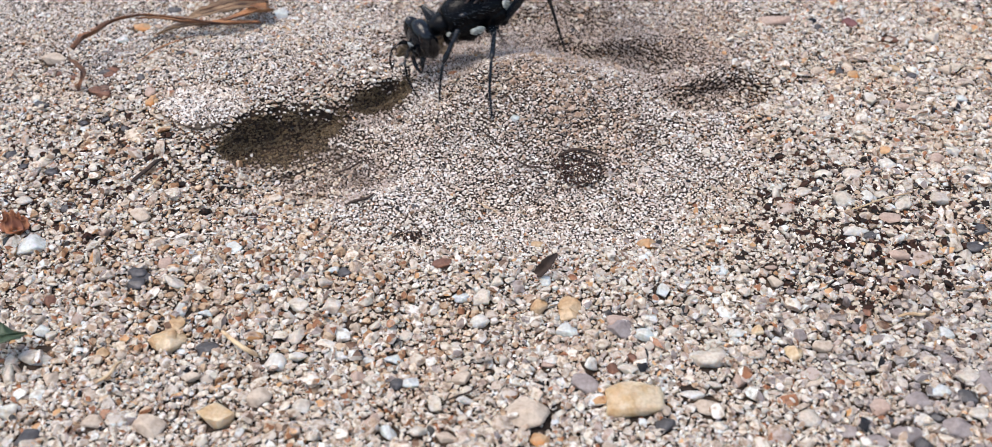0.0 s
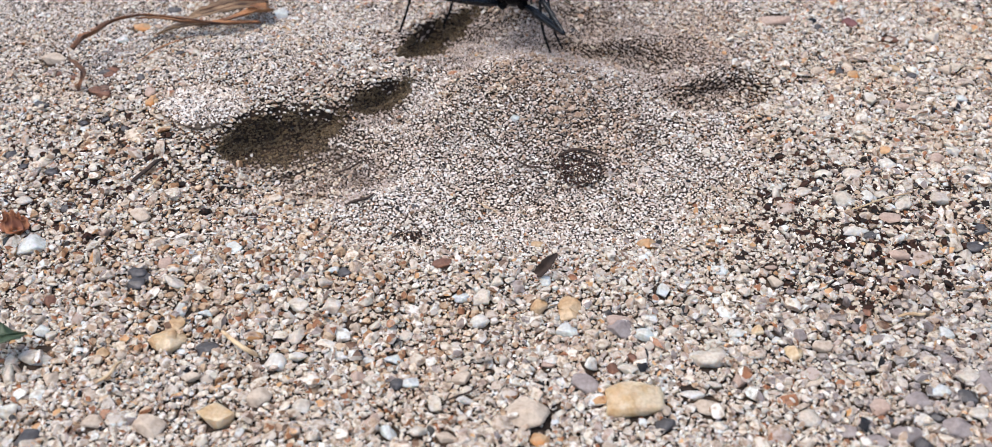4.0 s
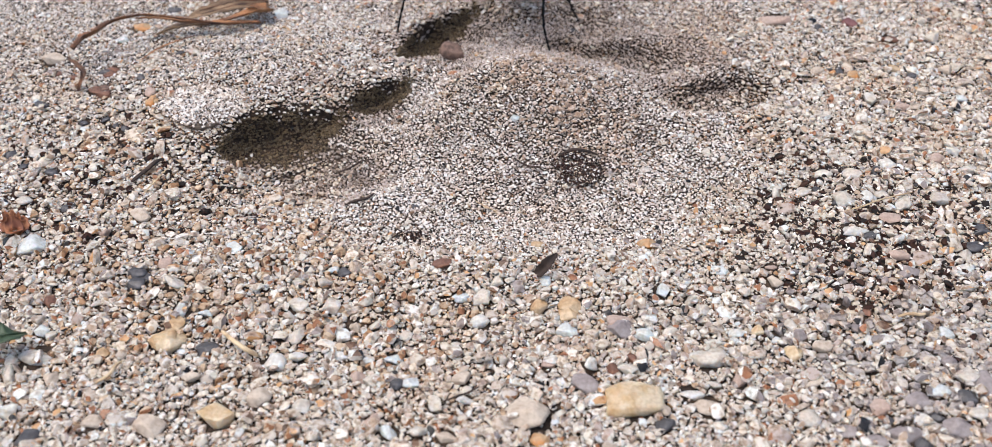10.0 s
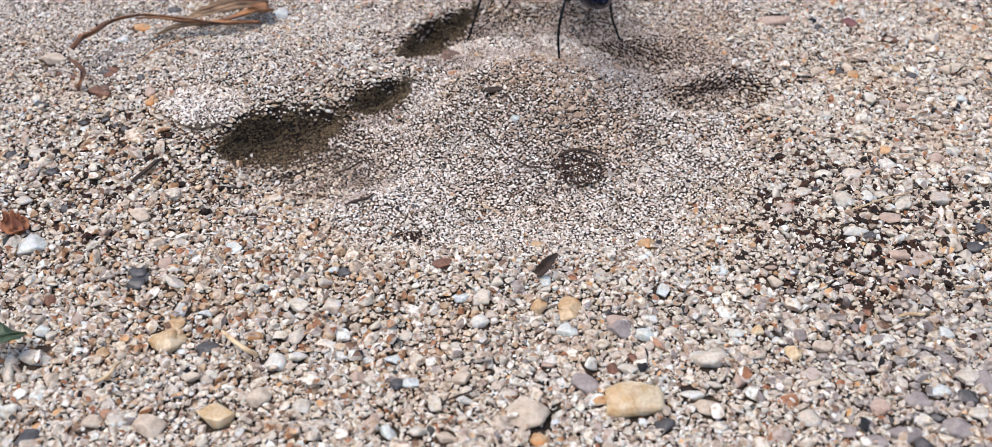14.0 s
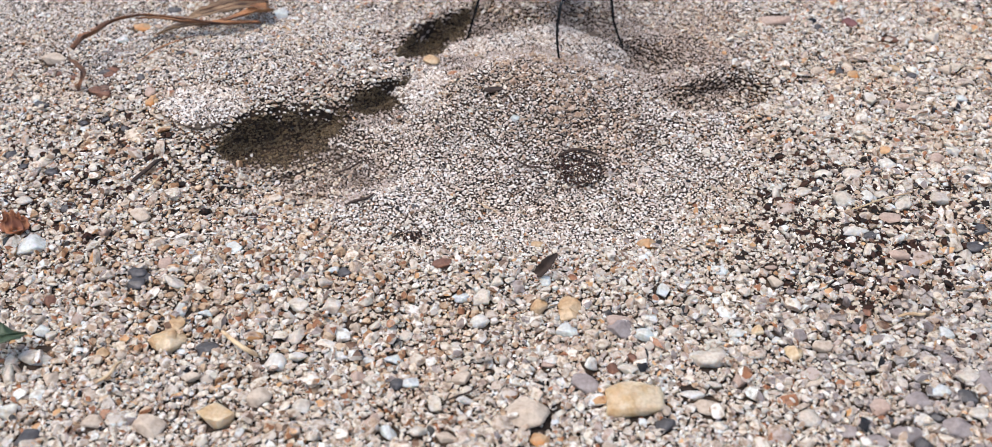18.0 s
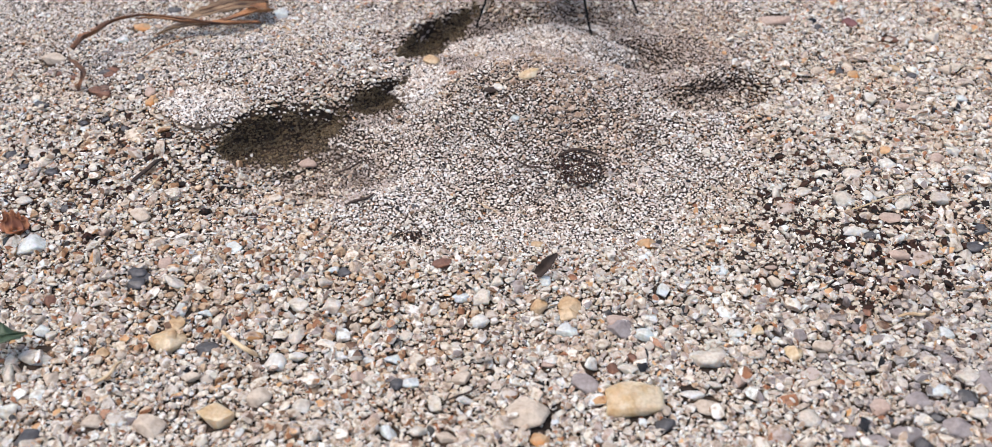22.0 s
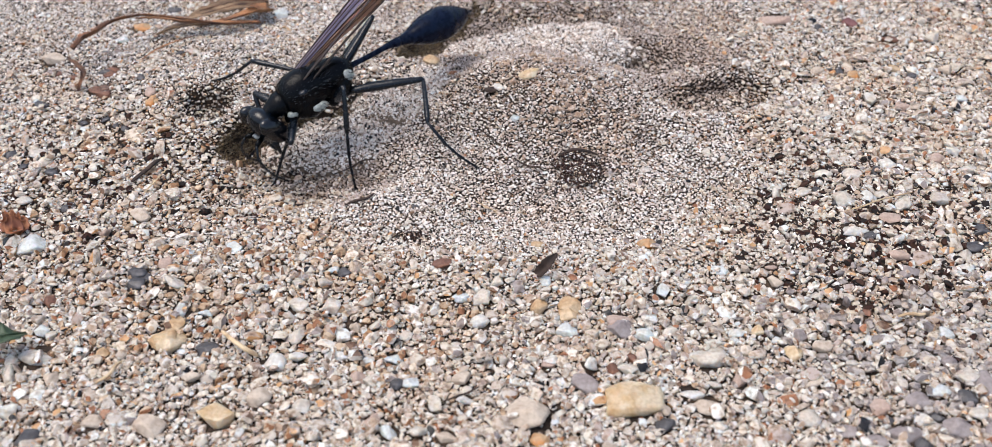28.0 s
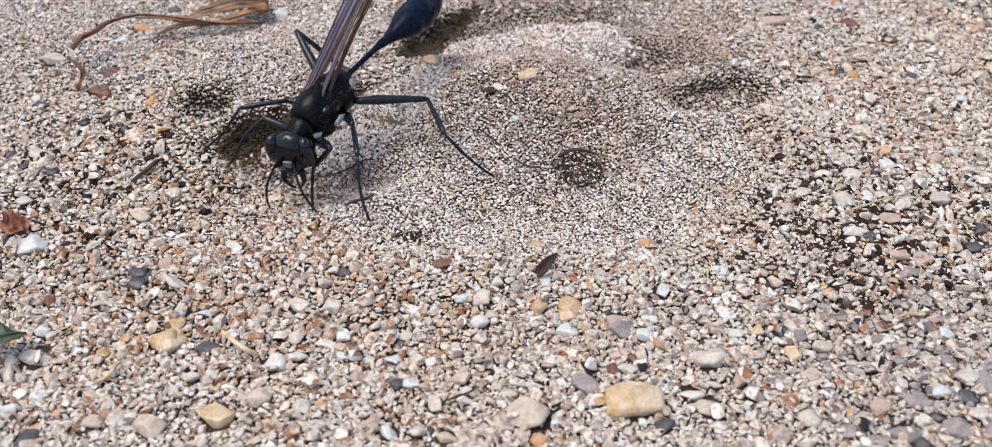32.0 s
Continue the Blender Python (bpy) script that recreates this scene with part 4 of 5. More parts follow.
def loft(stations, sides=20, bm=None):
    """Rings along x: (x, half width, half height, rise)."""
    bm = bm or bmesh.new()
    rings = []
    for x, w, h, z in stations:
        rings.append([bm.verts.new(Vector((x, w * math.cos(2 * math.pi * k / sides), z + h * math.sin(2 * math.pi * k / sides))) * MM) for k in range(sides)])
    for a, b in zip(rings, rings[1:]):
        for k in range(sides):
            bm.faces.new((a[k], b[k], b[(k + 1) % sides], a[(k + 1) % sides]))
    bm.faces.new(rings[0])
    bm.faces.new(rings[-1][::-1])
    bmesh.ops.recalc_face_normals(bm, faces=bm.faces)
    return bm


def lens_shape(centre, size, turn=(0, 0, 0), level=3, rough=0.0):
    bm = bmesh.new()
    bmesh.ops.create_icosphere(bm, subdivisions=level, radius=1.0)
    for v in bm.verts:
        v.co *= 1 + rough * noise.noise(v.co * 2.3 + Vector(centre))
    m = pose(*[c * MM for c in centre], *turn) @ Matrix.Diagonal((*[s * MM for s in size], 1))
    bmesh.ops.transform(bm, matrix=m, verts=bm.verts)
    return bm


NECK, WAIST, CLUB = (4.15, 0.0, -0.1), (-4.3, 0.0, 0.1), (-6.2, 0.0, 0.25)
HIPS = [(2.7, 0.9, -1.5), (-1.6, 1.1, -1.8), (-3.0, 1.2, -1.4)]
LENGTHS = [(3.6, 3.4, 4.2), (3.4, 4.4, 5.6), (7.2, 5.2, 6.2)]


def build_wasp():
    tuft = random.Random(11)
    wasp = tagged(new("wasp"), "black thread-waisted digger wasp with smoky wings, digging", "wasp")
    part("thorax", loft([(-4.5, 0.35, 0.4, 0.1), (-4.2, 0.9, 0.95, 0.05), (-3.4, 1.35, 1.45, 0.05), (-2.3, 1.58, 1.72, 0.05), (-1.35, 1.5, 1.6, 0.0),
                         (-1.0, 1.42, 1.48, 0.0), (-0.5, 1.7, 1.9, 0.1), (0.8, 1.85, 2.1, 0.12), (2.0, 1.75, 1.95, 0.05), (2.8, 1.45, 1.5, 0.0),
                         (3.0, 1.2, 1.2, 0.0)]), CHITIN, wasp)
    wasp.children[0].data.transform(Matrix.Diagonal((1, 1.02, 1.12, 1)))
    part("collar", loft([(2.8, 1.15, 1.1, 0.05), (3.1, 1.3, 1.2, 0.1), (3.6, 1.2, 1.1, 0.05), (4.2, 0.9, 0.85, -0.05), (4.7, 0.6, 0.6, -0.1), (5.1, 0.5, 0.5, -0.1)]), CHITIN, wasp)
    part("scutellum", lens_shape((-1.3, 0, 1.8), (0.75, 0.95, 0.4)), CHITIN, wasp)
    for s in (1, -1):
        part("pleuron", lens_shape((0.7, s * 1.05, -0.75), (1.7, 0.95, 1.45), (0, 0, s * 6), 3, 0.1), CHITIN, wasp)
        part("hind_pleuron", lens_shape((-2.4, s * 0.95, -0.7), (1.4, 0.8, 1.15), (0, 12, 0), 3, 0.1), CHITIN, wasp)
        for c, r, t in (((2.75, 1.28, -0.5), (0.5, 0.22, 0.3), (0, 0, -25)), ((0.3, 1.78, -0.75), (0.8, 0.3, 0.38), (-22, 0, 12)),
                        ((-3.4, 1.2, 0.4), (0.42, 0.22, 0.62), (0, 20, 35))):
            bm = lens_shape((c[0], s * c[1] * 1.04, c[2] * 1.05), (r[0] * 0.85, r[1] * 0.8, r[2] * 0.85), (s * t[0], t[1], s * t[2]), 3, 0.35)
            for k in range(80):
                a, q = tuft.uniform(0, 2 * math.pi), math.sqrt(tuft.random())
                o = Vector((c[0] + r[0] * q * math.cos(a), s * (c[1] * 1.05 + 0.5 * r[1] * (1 - q)), c[2] * 1.05 + r[2] * q * math.sin(a)))
                tube([o, o + Vector((-0.16, s * 0.1, -0.08)), o + Vector((-0.34, s * 0.1, -0.22))], [0.035, 0.028, 0.008], 4, 1.0, bm)
            part("hair_patch", bm, HAIR_WHITE, wasp, "patch of silvery white hair")
        part("tegula", lens_shape((1.2, s * 1.6, 1.2), (0.5, 0.35, 0.3)), CHITIN_LEG, wasp)
        for h in HIPS:
            part("coxa", lens_shape((h[0] + 0.1, s * h[1] * 0.85, h[2] + 0.1), (0.65, 0.55, 0.75), (0, 15, 0)), CHITIN, wasp)
    # short grey hair on the back and the flanks
    hair, hr = bmesh.new(), random.Random(5)
    for _ in range(420):
        x, a = hr.uniform(-4.0, 2.8), math.radians(hr.uniform(10, 170))
        r = 1.75 - 0.09 * abs(x - 0.6) ** 1.6
        o = Vector((x, r * math.cos(a) * 1.0, r * math.sin(a) * 1.14 + 0.07))
        out = Vector((hr.uniform(-0.9, 0.1), math.cos(a), math.sin(a))).normalized() * hr.uniform(0.25, 0.6)
        tube([o, o + out * 0.6, o + out + Vector((-0.1, 0, -0.05))], [0.02, 0.015, 0.006], 4, 1.0, hair)
    part("body_hair", hair, HAIR_GREY, wasp, "short grey hair")
    # head, turned about the neck
    head = part("head", loft([(0.25, 0.5, 0.5, 0), (0.45, 1.3, 1.15, -0.05), (0.8, 1.85, 1.5, -0.15), (1.25, 2.05, 1.7, -0.25), (1.75, 1.95, 1.65, -0.35),
                              (2.2, 1.55, 1.35, -0.5), (2.5, 1.05, 0.95, -0.65), (2.65, 0.5, 0.5, -0.7)], 24), CHITIN_HEAD, wasp)
    part("clypeus", lens_shape((2.2, 0, -1.25), (0.6, 0.85, 0.75), (0, 20, 0)), CHITIN_HEAD, head)
    for s in (1, -1):
        part("eye", lens_shape((1.35, s * 1.5, -0.25), (1.0, 0.8, 1.62), (0, 8, s * 18)), EYE_MAT, head, "glossy dark compound eye")
        part("mandible", tube(spline([(2.2, s * 0.8, -1.6), (2.6, s * 0.95, -2.3), (2.7, s * 0.55, -3.0), (2.6, s * 0.05, -3.4)], 4),
                              [0.34 - 0.022 * i for i in range(13)], 8, 0.7), CHITIN_LEG, head)
        part("scape", tube([(2.5, s * 0.45, -0.5), (3.0, s * 0.75, -0.2), (3.4, s * 0.95, -0.1)], [0.2, 0.24, 0.18]), CHITIN, head)
        line = spline([(3.4, s * 0.95, -0.1), (4.3, s * 1.4, -0.7), (4.7, s * 1.8, -1.7), (4.7, s * 2.1, -2.9), (4.5, s * 2.3, -4.0)], 6)
        part("flagellum", tube(line, [0.11 + (0.015 if i % 2 else 0.0) for i in range(len(line))]), CHITIN_LEG, head)
    part("face_hair", lens_shape((2.5, 0, -0.75), (0.26, 0.62, 0.8), (0, 25, 0), 3, 0.25), HAIR_FACE, head, "silvery hair on the face")
    for y, x in ((0, 1.55), (0.3, 1.3), (-0.3, 1.3)):
        part("ocellus", lens_shape((x, y, 1.33), (0.13, 0.13, 0.1), (0, 0, 0), 2), EYE_MAT, head)
    for ob in (head, *head.children):
        ob.data.transform(Matrix.Diagonal((1.02, 0.98, 1.2, 1)))
    # abdomen, turned about the waist: a long stalk and a club
    stalk = part("petiole", tube(spline([(0.2, 0, 0), (-2.2, 0, 0.1), (-4.4, 0, 0.25), (-5.4, 0, 0.28), (-6.3, 0, 0.24)], 4),
                                 [0.36, 0.3, 0.27, 0.26, 0.26, 0.26, 0.27, 0.27, 0.28, 0.29, 0.31, 0.34, 0.37, 0.4, 0.43, 0.47, 0.5], 14), CHITIN_BLUE, wasp)
    edge = [(-5.6, 0.29), (-6.2, 0.4), (-6.8, 0.53), (-7.4, 0.66), (-7.9, 0.78), (-8.0, 0.84), (-8.6, 1.06), (-9.2, 1.28), (-9.8, 1.47), (-10.5, 1.64), (-10.6, 1.6), (-11.3, 1.74), (-12.0, 1.78), (-12.7, 1.73), (-12.8, 1.68), (-13.4, 1.56), (-14.0, 1.38), (-14.6, 1.13), (-14.7, 1.07), (-15.2, 0.84), (-15.7, 0.55), (-16.1, 0.28)]
    gaster = part("gaster", loft([(x, r, r * 0.95, 0.2 - 0.02 * max(0.0, -7.0 - x)) for x, r in edge], 26), CHITIN_BLUE, stalk, "glossy blue-black club of the abdomen")
    gaster.data.transform(Matrix.Translation(-Vector(CLUB) * MM))
    part("sting_tip", tube([(-15.7, 0, 0.03), (-16.3, 0, -0.02), (-16.7, 0, -0.08)], [0.3, 0.16, 0.05]), CHITIN_BLUE, gaster)
    gaster.children[0].data.transform(Matrix.Translation(-Vector(CLUB) * MM))
    # wings
    for s in (1, -1):
        for name, base, length, width, up in (("forewing", (0.9, s * 0.75, 1.6), 16.0, 2.2, 0.12), ("hindwing", (0.2, s * 0.8, 1.45), 12.5, 2.0, -0.1)):
            bm, n, across = bmesh.new(), 22, 7
            rows = []
            for i in range(n + 1):
                f = i / n
                w = width * (0.34 + 0.8 * f) * math.sqrt(max(0.02, 1 - f ** 7))
                row = []
                for j in range(across):
                    c = j / (across - 1)
                    # leading edge outside, folded down along the back
                    y = s * (0.1 - w * (c - 0.42) * 0.6)
                    z = up + 0.35 * math.sin(f * 2.5) - 0.22 * abs(c - 0.3) * w + 0.06 * math.sin(j * 2.2 + 2 * f) + 0.05 * noise.noise(Vector((i * 0.4, j, s)))
                    row.append(Vector((-f * length, y, z)))
                rows.append(row)
            top = [[bm.verts.new(q * MM) for q in r] for r in rows]
            low = [[bm.verts.new((q - Vector((0, 0, 0.03))) * MM) for q in r] for r in rows]
            for i in range(n):
                for j in range(across - 1):
                    bm.faces.new((top[i][j], top[i][j + 1], top[i + 1][j + 1], top[i + 1][j]))
                    bm.faces.new((low[i][j], low[i + 1][j], low[i + 1][j + 1], low[i][j + 1]))
                bm.faces.new((top[i][0], top[i + 1][0], low[i + 1][0], low[i][0]))
                bm.faces.new((top[i][-1], low[i][-1], low[i + 1][-1], top[i + 1][-1]))
            wing = part(name, bm, WING if name == "forewing" else WING_TAN, wasp, "smoky grey-violet folded wing" if name == "forewing" else "translucent tan hindwing")
            for j, r in ((0, 0.1), (2, 0.07), (4, 0.055)):
                part("vein", tube([q[j] + Vector((0, 0, 0.02)) for q in rows[:-2]], [r * (1 - 0.6 * i / n) for i in range(n - 1)], 6), VEIN, wing)
            for i0 in (9, 14, 17):
                part("vein", tube([rows[i0][0], rows[i0 + 1][1], rows[i0 + 1][2], rows[i0][4]], [0.05] * 4, 5), VEIN, wing)
            wing.matrix_basis = pose(base[0] * MM, base[1] * MM, base[2] * MM, s * 24, (24 if s > 0 else 28) if name == "forewing" else 22, s * 2.2)
    # legs: each piece lies along its own x from its upper joint
    legs = []
    for s in (1, -1):
        for hip, (fe, ti, ta) in zip(HIPS, LENGTHS):
            femur = part("femur", tube([(0, 0, 0), (fe * 0.12, 0, 0), (fe * 0.35, 0, 0.05), (fe * 0.7, 0, 0.05), (fe * 0.93, 0, 0), (fe, 0, 0)],
                                       [0.28, 0.36, 0.46, 0.36, 0.28, 0.2], 10, 1.1), CHITIN_LEG, wasp)
            bm = tube([(0, 0, 0), (ti * 0.08, 0, 0), (ti * 0.4, 0, 0.03), (ti * 0.85, 0, 0.02), (ti, 0, 0)], [0.17, 0.22, 0.24, 0.27, 0.18], 9)
            for k in range(7):
                f, a = 0.2 + 0.12 * k, 2.1 * k
                o = Vector((ti * f, 0.2 * math.cos(a), 0.2 * math.sin(a)))
                tube([o, o + Vector((0.5, 0.42 * math.cos(a), 0.42 * math.sin(a)))], [0.05, 0.015], 4, 1.0, bm)
            tibia = part("tibia", bm, CHITIN_LEG, wasp)
            line, thick = [], []
            for k, (c, r) in enumerate([(0, 0.12), (0.1, 0.15), (0.4, 0.17), (0.43, 0.11), (0.58, 0.16), (0.61, 0.11), (0.73, 0.15), (0.76, 0.1), (0.86, 0.14), (0.89, 0.1), (1.0, 0.14)]):
                line.append((ta * c, 0, -0.06 * ta * math.sin(math.pi * c)))
                thick.append(r)
            tarsus = part("tarsus", tube(line, thick, 8), CHITIN_LEG, wasp)
            for sy in (1, -1):
                part("claw", tube([(ta * 0.98, 0, 0), (ta * 1.03, sy * 0.2, 0.03), (ta * 1.06, sy * 0.32, -0.15)], [0.09, 0.06, 0.02], 6), CHITIN_LEG, tarsus)
            legs.append((femur, tibia, tarsus))
    return wasp, head, stalk, gaster, legs


WASP, HEAD, STALK, GASTER, LEGS = build_wasp()


# ---- sand slab that slips into the hollow, and bits of litter that the wasp throws out ----
def build_slab(label, a, b, h, mat, size):
    """A rigid lens of loose sand, grains set close on a packed core."""
    slab = tagged(new("sand_slab"), label, "sand")
    bm = bmesh.new()
    bmesh.ops.create_icosphere(bm, subdivisions=4, radius=1.0)
    for v in bm.verts:
        w = 1 + 0.2 * noise.noise(v.co * 1.7 + Vector((a, b, h)))
        v.co = Vector((v.co.x * a * w, v.co.y * b * w, v.co.z * (h if v.co.z > 0 else 3.5))) * MM
    part("crust", bm, MAT_CORE, slab)
    count = int(2.1 * a * b / size ** 2)
    k = np.arange(count) + 0.5
    q, t = np.sqrt(k / count) * 1.03 + rng.normal(0, 0.006, count), 2.399963 * k + rng.normal(0, 0.05, count)
    w = np.array([1 + 0.2 * noise.noise(Vector((math.cos(u), math.sin(u), 0)) * 1.7 + Vector((a, b, h))) for u in t])
    p = np.stack([a * w * q * np.cos(t), b * w * q * np.sin(t), h * np.sqrt(np.maximum(0, 1 - q * q)) + size * rng.uniform(-0.1, 0.7, count)], -1)
    ob = new("crust_grains", grain_mesh("crust_grains", p, size * np.exp(rng.normal(0.05, 0.25, count)), SHAPES_SMALL, mat))
    ob.parent = slab
    return slab


SLAB = build_slab("crust of pale sand that slips into the burrow hollow", 4.3, 3.5, 0.5, MAT_FINE, 0.19)
FILL = build_slab("pale loose sand raked into the old hollow", 7.2, 3.9, 1.3, MAT_FINE, 0.18)
SPOIL = build_slab("fresh pale sand pushed out of the far burrow", 6.8, 4.8, 1.6, MAT_FINE, 0.18)
DRIFT = build_slab("pale sand swept over the filled-in burrow", 7.0, 4.8, 1.7, MAT_FINE, 0.18)
INFILL = build_slab("loose sand that has slid into the trench", 5.2, 3.9, 1.3, MAT_FINE, 0.17)
SPREAD = build_slab("pale sand scattered over the trampled hollows", 6.2, 3.8, 1.7, MAT_FINE, 0.18)
SWEEP = build_slab("thin spread of pale sand on the spoil heap", 4.8, 3.6, 0.95, MAT_FINE, 0.18)


def loose(kind, a, d, seed, label, name="pebble"):
    mat = STONES[kind][0] if kind in STONES else BARK
    return tagged(part(name, pebble_mesh(a, d, seed, mat), mat), label, name, "bits thrown out by the wasp")


LOOSE = [
    (loose("earth", 1.45, 1.15, 3, "dark red-brown crumb of damp earth by the hole", "pebble"), 5.2, (-4.4, 26.6, 1.1)),
    (loose("bark", 1.5, 0.34, 4, "dark bit of twig on the spoil heap", "twig"), 10.6, (-0.2, 17.3, 2.5)),
    (loose("tan", 1.0, 0.75, 5, "dull orange pebble thrown onto loose sand", "pebble"), 17.6, (-6.8, 26.1, 0.2)),
    (loose("cream", 1.15, 0.75, 6, "pale yellow pebble on the spoil heap", "pebble"), 19.6, (3.3, 18.8, 3.4)),
    (loose("pink", 1.0, 0.6, 7, "pink pebble that rolled into the hollow", "pebble"), 21.8, (-18.5, 12.8, -3.2)),
    (loose("white", 0.55, 0.5, 8, "small white quartz grain on the heap", "pebble"), 19.9, (0.3, 17.6, 2.5)),
    (loose("dark", 0.6, 0.45, 9, "dark crumb at the hole's edge", "pebble"), 14.8, (1.7, 35.3, -2.2)),
    (loose("dark", 0.55, 0.5, 10, "dark crumb on loose sand", "pebble"), 15.2, (6.0, 35.2, -2.4)),
]


def motions():
    # seconds, place in mm, nose-down pitch, heading, abdomen turn and rise, head turn and nod
    WASP_BODY = [
        (0, -2.6, 25.8, 6, 10.3, 202.3, 0, 25, 10, 4),
        (0.2, -1.9, 23.8, 5.9, -1.3, 240.7, 0, 25, 3, 14),
        (0.4, 0.7, 22.6, 6, 8.7, 251.9, 0, 25, 0, 25),
        (0.6, 0.5, 19.4, 6, -0.3, 244, 0, 25, 0, 25),
        (0.8, -3.2, 15, 6, 3.4, 224.8, 5.3, -6.5, 4, 24),
        (1, -3.9, 14, 6, 9.4, 209.1, 6.1, -4, 8, 22),
        (1.2, -5.5, 13.5, 6, 20.5, 170.3, -26.4, 19, 3, 17),
        (1.4, -7.2, 14.7, 6, 20.6, 142.9, -3.1, 15.3, 0, 5),
        (1.6, -6.1, 15.7, 6, 11.1, 126.5, -4.7, 26.4, 0, 5),
    ]
    WASP_BODY += [
        (1.8, -5, 22.2, 6, -1.9, 117, -10.9, 35.7, 0, 5),
        (2, -2.2, 27.2, 6, -3.8, 100.2, -1, 44.8, 0, 5),
        (2.2, -1.1, 31.1, 6, -8.3, 97.2, -1.7, 40.4, 0, 6),
        (2.5, -2.6, 33.1, 6, -8.9, 93.8, -6.9, 62.6, 0, 8),
        (2.8, 1.3, 31.8, 6, 6, 92, 0, 56, 0, 10),
        (3.1, 2.2, 31.2, 6, 8, 87, 0, 58, 0, 12),
        (3.5, 2.2, 31.6, 6, 10, 87, 0, 56, 0, 12),
        (5.5, 0.4, 37.5, 6, 15, 92, 0.5, -2, 0, 12),
        (6.3, 0.1, 38.5, 6, 15, 92, 0, 55, 0, 12),
    ]
    WASP_BODY += [
        (8, 0.6, 38.5, 6, 15, 90, 0, 55, 0, 12),
        (9, 1.9, 38.5, 6, 15, 88, 0, 55, 0, 12),
        (10, 1.7, 38.5, 6, 15, 90, 0, 55, 0, 12),
        (11.2, 2.8, 38.5, 6, 15, 88, 0, 45, 0, 12),
        (12, 7.5, 37.5, 6, 12, 86, 7.7, 4, 0, 12),
        (13, 7.8, 37.5, 6, 12, 86, 8.4, 5.4, 0, 12),
        (14, 8.5, 37.3, 6, 12, 84, 12.8, 4.3, 0, 12),
        (15, 6.8, 38.5, 6, 15, 86, 0, 50, 0, 12),
        (17, 6.2, 38.5, 6, 15, 86, 0, 55, 0, 12),
    ]
    WASP_BODY += [
        (18.5, 6.6, 38.5, 6, 15, 86, 0, 55, 0, 12),
        (21, 6.1, 38.5, 6, 15, 88, 0, 55, 0, 12),
        (24.3, 6.6, 38.5, 6, 15, 88, 0, 55, 0, 12),
        (25, 9.2, 37, 6, 12, 92, 1.9, 4.3, 0, 12),
        (25.5, 8.1, 34.6, 6, 10, 104, 0, 20, 0, 8),
        (26.2, -1.6, 28.5, 6, 8, 165, 0, 18, 0, 5),
        (26.8, -11.2, 18.8, 6, 10, 205, 8, -5, 0, 8),
        (27.5, -15.6, 11.2, 5.6, 6.8, 211.5, 19.1, -18.4, 10, 27),
        (27.8, -17.8, 11.2, 5.6, 7.4, 215.8, 17.4, -18.7, 10, 27),
    ]
    WASP_BODY += [
        (28.1, -17, 13.3, 5.6, 10.2, 212.4, 12.8, -15.1, 11, 27),
        (28.4, -18.1, 11.3, 5.6, 10.3, 219.8, 11.6, -13.8, 14, 27),
        (28.7, -17.5, 8.1, 5.7, 13.3, 234.9, 3.3, -14.1, 13, 27),
        (29, -17.3, 12.8, 5.7, 11.5, 213.4, 13.8, -16.4, 10, 27),
        (29.3, -19.9, 12.3, 5.6, 9.9, 209.3, 17.3, -16.8, 4, 25),
        (29.6, -19.8, 9.9, 5.6, 6, 222.4, 12.2, -8.6, 0, 24),
        (29.9, -18.9, 13, 5.6, 8, 207.3, 16.4, -9.6, 0, 24),
        (30.2, -20.3, 12.7, 5.6, 10.4, 206.5, 22.2, -12.5, 2, 25),
        (30.5, -20.5, 11.5, 5.6, 9.5, 214.6, 17.5, -11.7, 5, 27),
    ]
    WASP_BODY += [
        (30.8, -20.2, 11.1, 5.6, 6.8, 223.1, 10, -9.3, 5, 25),
        (31.1, -17, 13.9, 5.6, 8, 207.4, 17.8, -12, 6, 22),
        (31.4, -17.1, 10.2, 5.6, 7, 221.3, 15.6, -8.5, 9, 12),
        (31.7, -16.6, 7, 5.6, 2.3, 242.4, 0.6, 1.1, 14, 7),
        (32, -16, 10.1, 5.6, 7.3, 242.1, -3.4, -7.2, 20, 2),
    ]
    # seconds and the bend of the club of the abdomen on its stalk
    BEND = [(0.0, 0.0), (0.5, 0.0), (0.8, -10.0), (1.0, -18.0), (1.2, -25.0), (1.4, -34.0), (1.6, -34.0), (1.8, -31.0), (2.0, -40.0), (2.2, -34.0), (2.5, -58.0), (2.9, 0.0), (SECONDS, 0.0)]
    # seconds and how far a hind shin leans in over its foot
    LEAN = [(0.0, 0.3), (0.3, 1.0), (1.0, 0.9), (1.2, -0.1), (1.6, -0.2), (2.0, 1.15), (2.6, 0.6), (25.4, 1.33), (SECONDS, 1.33)]
    # seconds and the foot's place on the sand, leg by leg: left front, middle, hind, then right
    FEET = [[] for _ in LEGS]
    FEET[0] += [(0, -5.6, 18.0, 0.2), (0.3, 0.6, 12.4, 0.4), (0.6, 0.6, 10.6, -0.0), (1, -9.1, 15.8, -1.3), (1.3, -11.7, 13.0, -2.2), (1.6, -11.5, 13.2, -2.1), (2, -9.7, 29.8, 0.7)]
    FEET[1] += [(0, -0.4, 13.9, 0.7), (0.3, 4.7, 13.5, 0.8), (0.6, 6.6, 13.0, 0.4), (1, -4.0, 5.1, -0.7), (1.2, -10.4, 11.1, -1.8), (1.6, -8.2, 13.1, -1.0), (2, -6.8, 23.8, -0.2), (2.5, -8.8, 24.0, -0.3)]
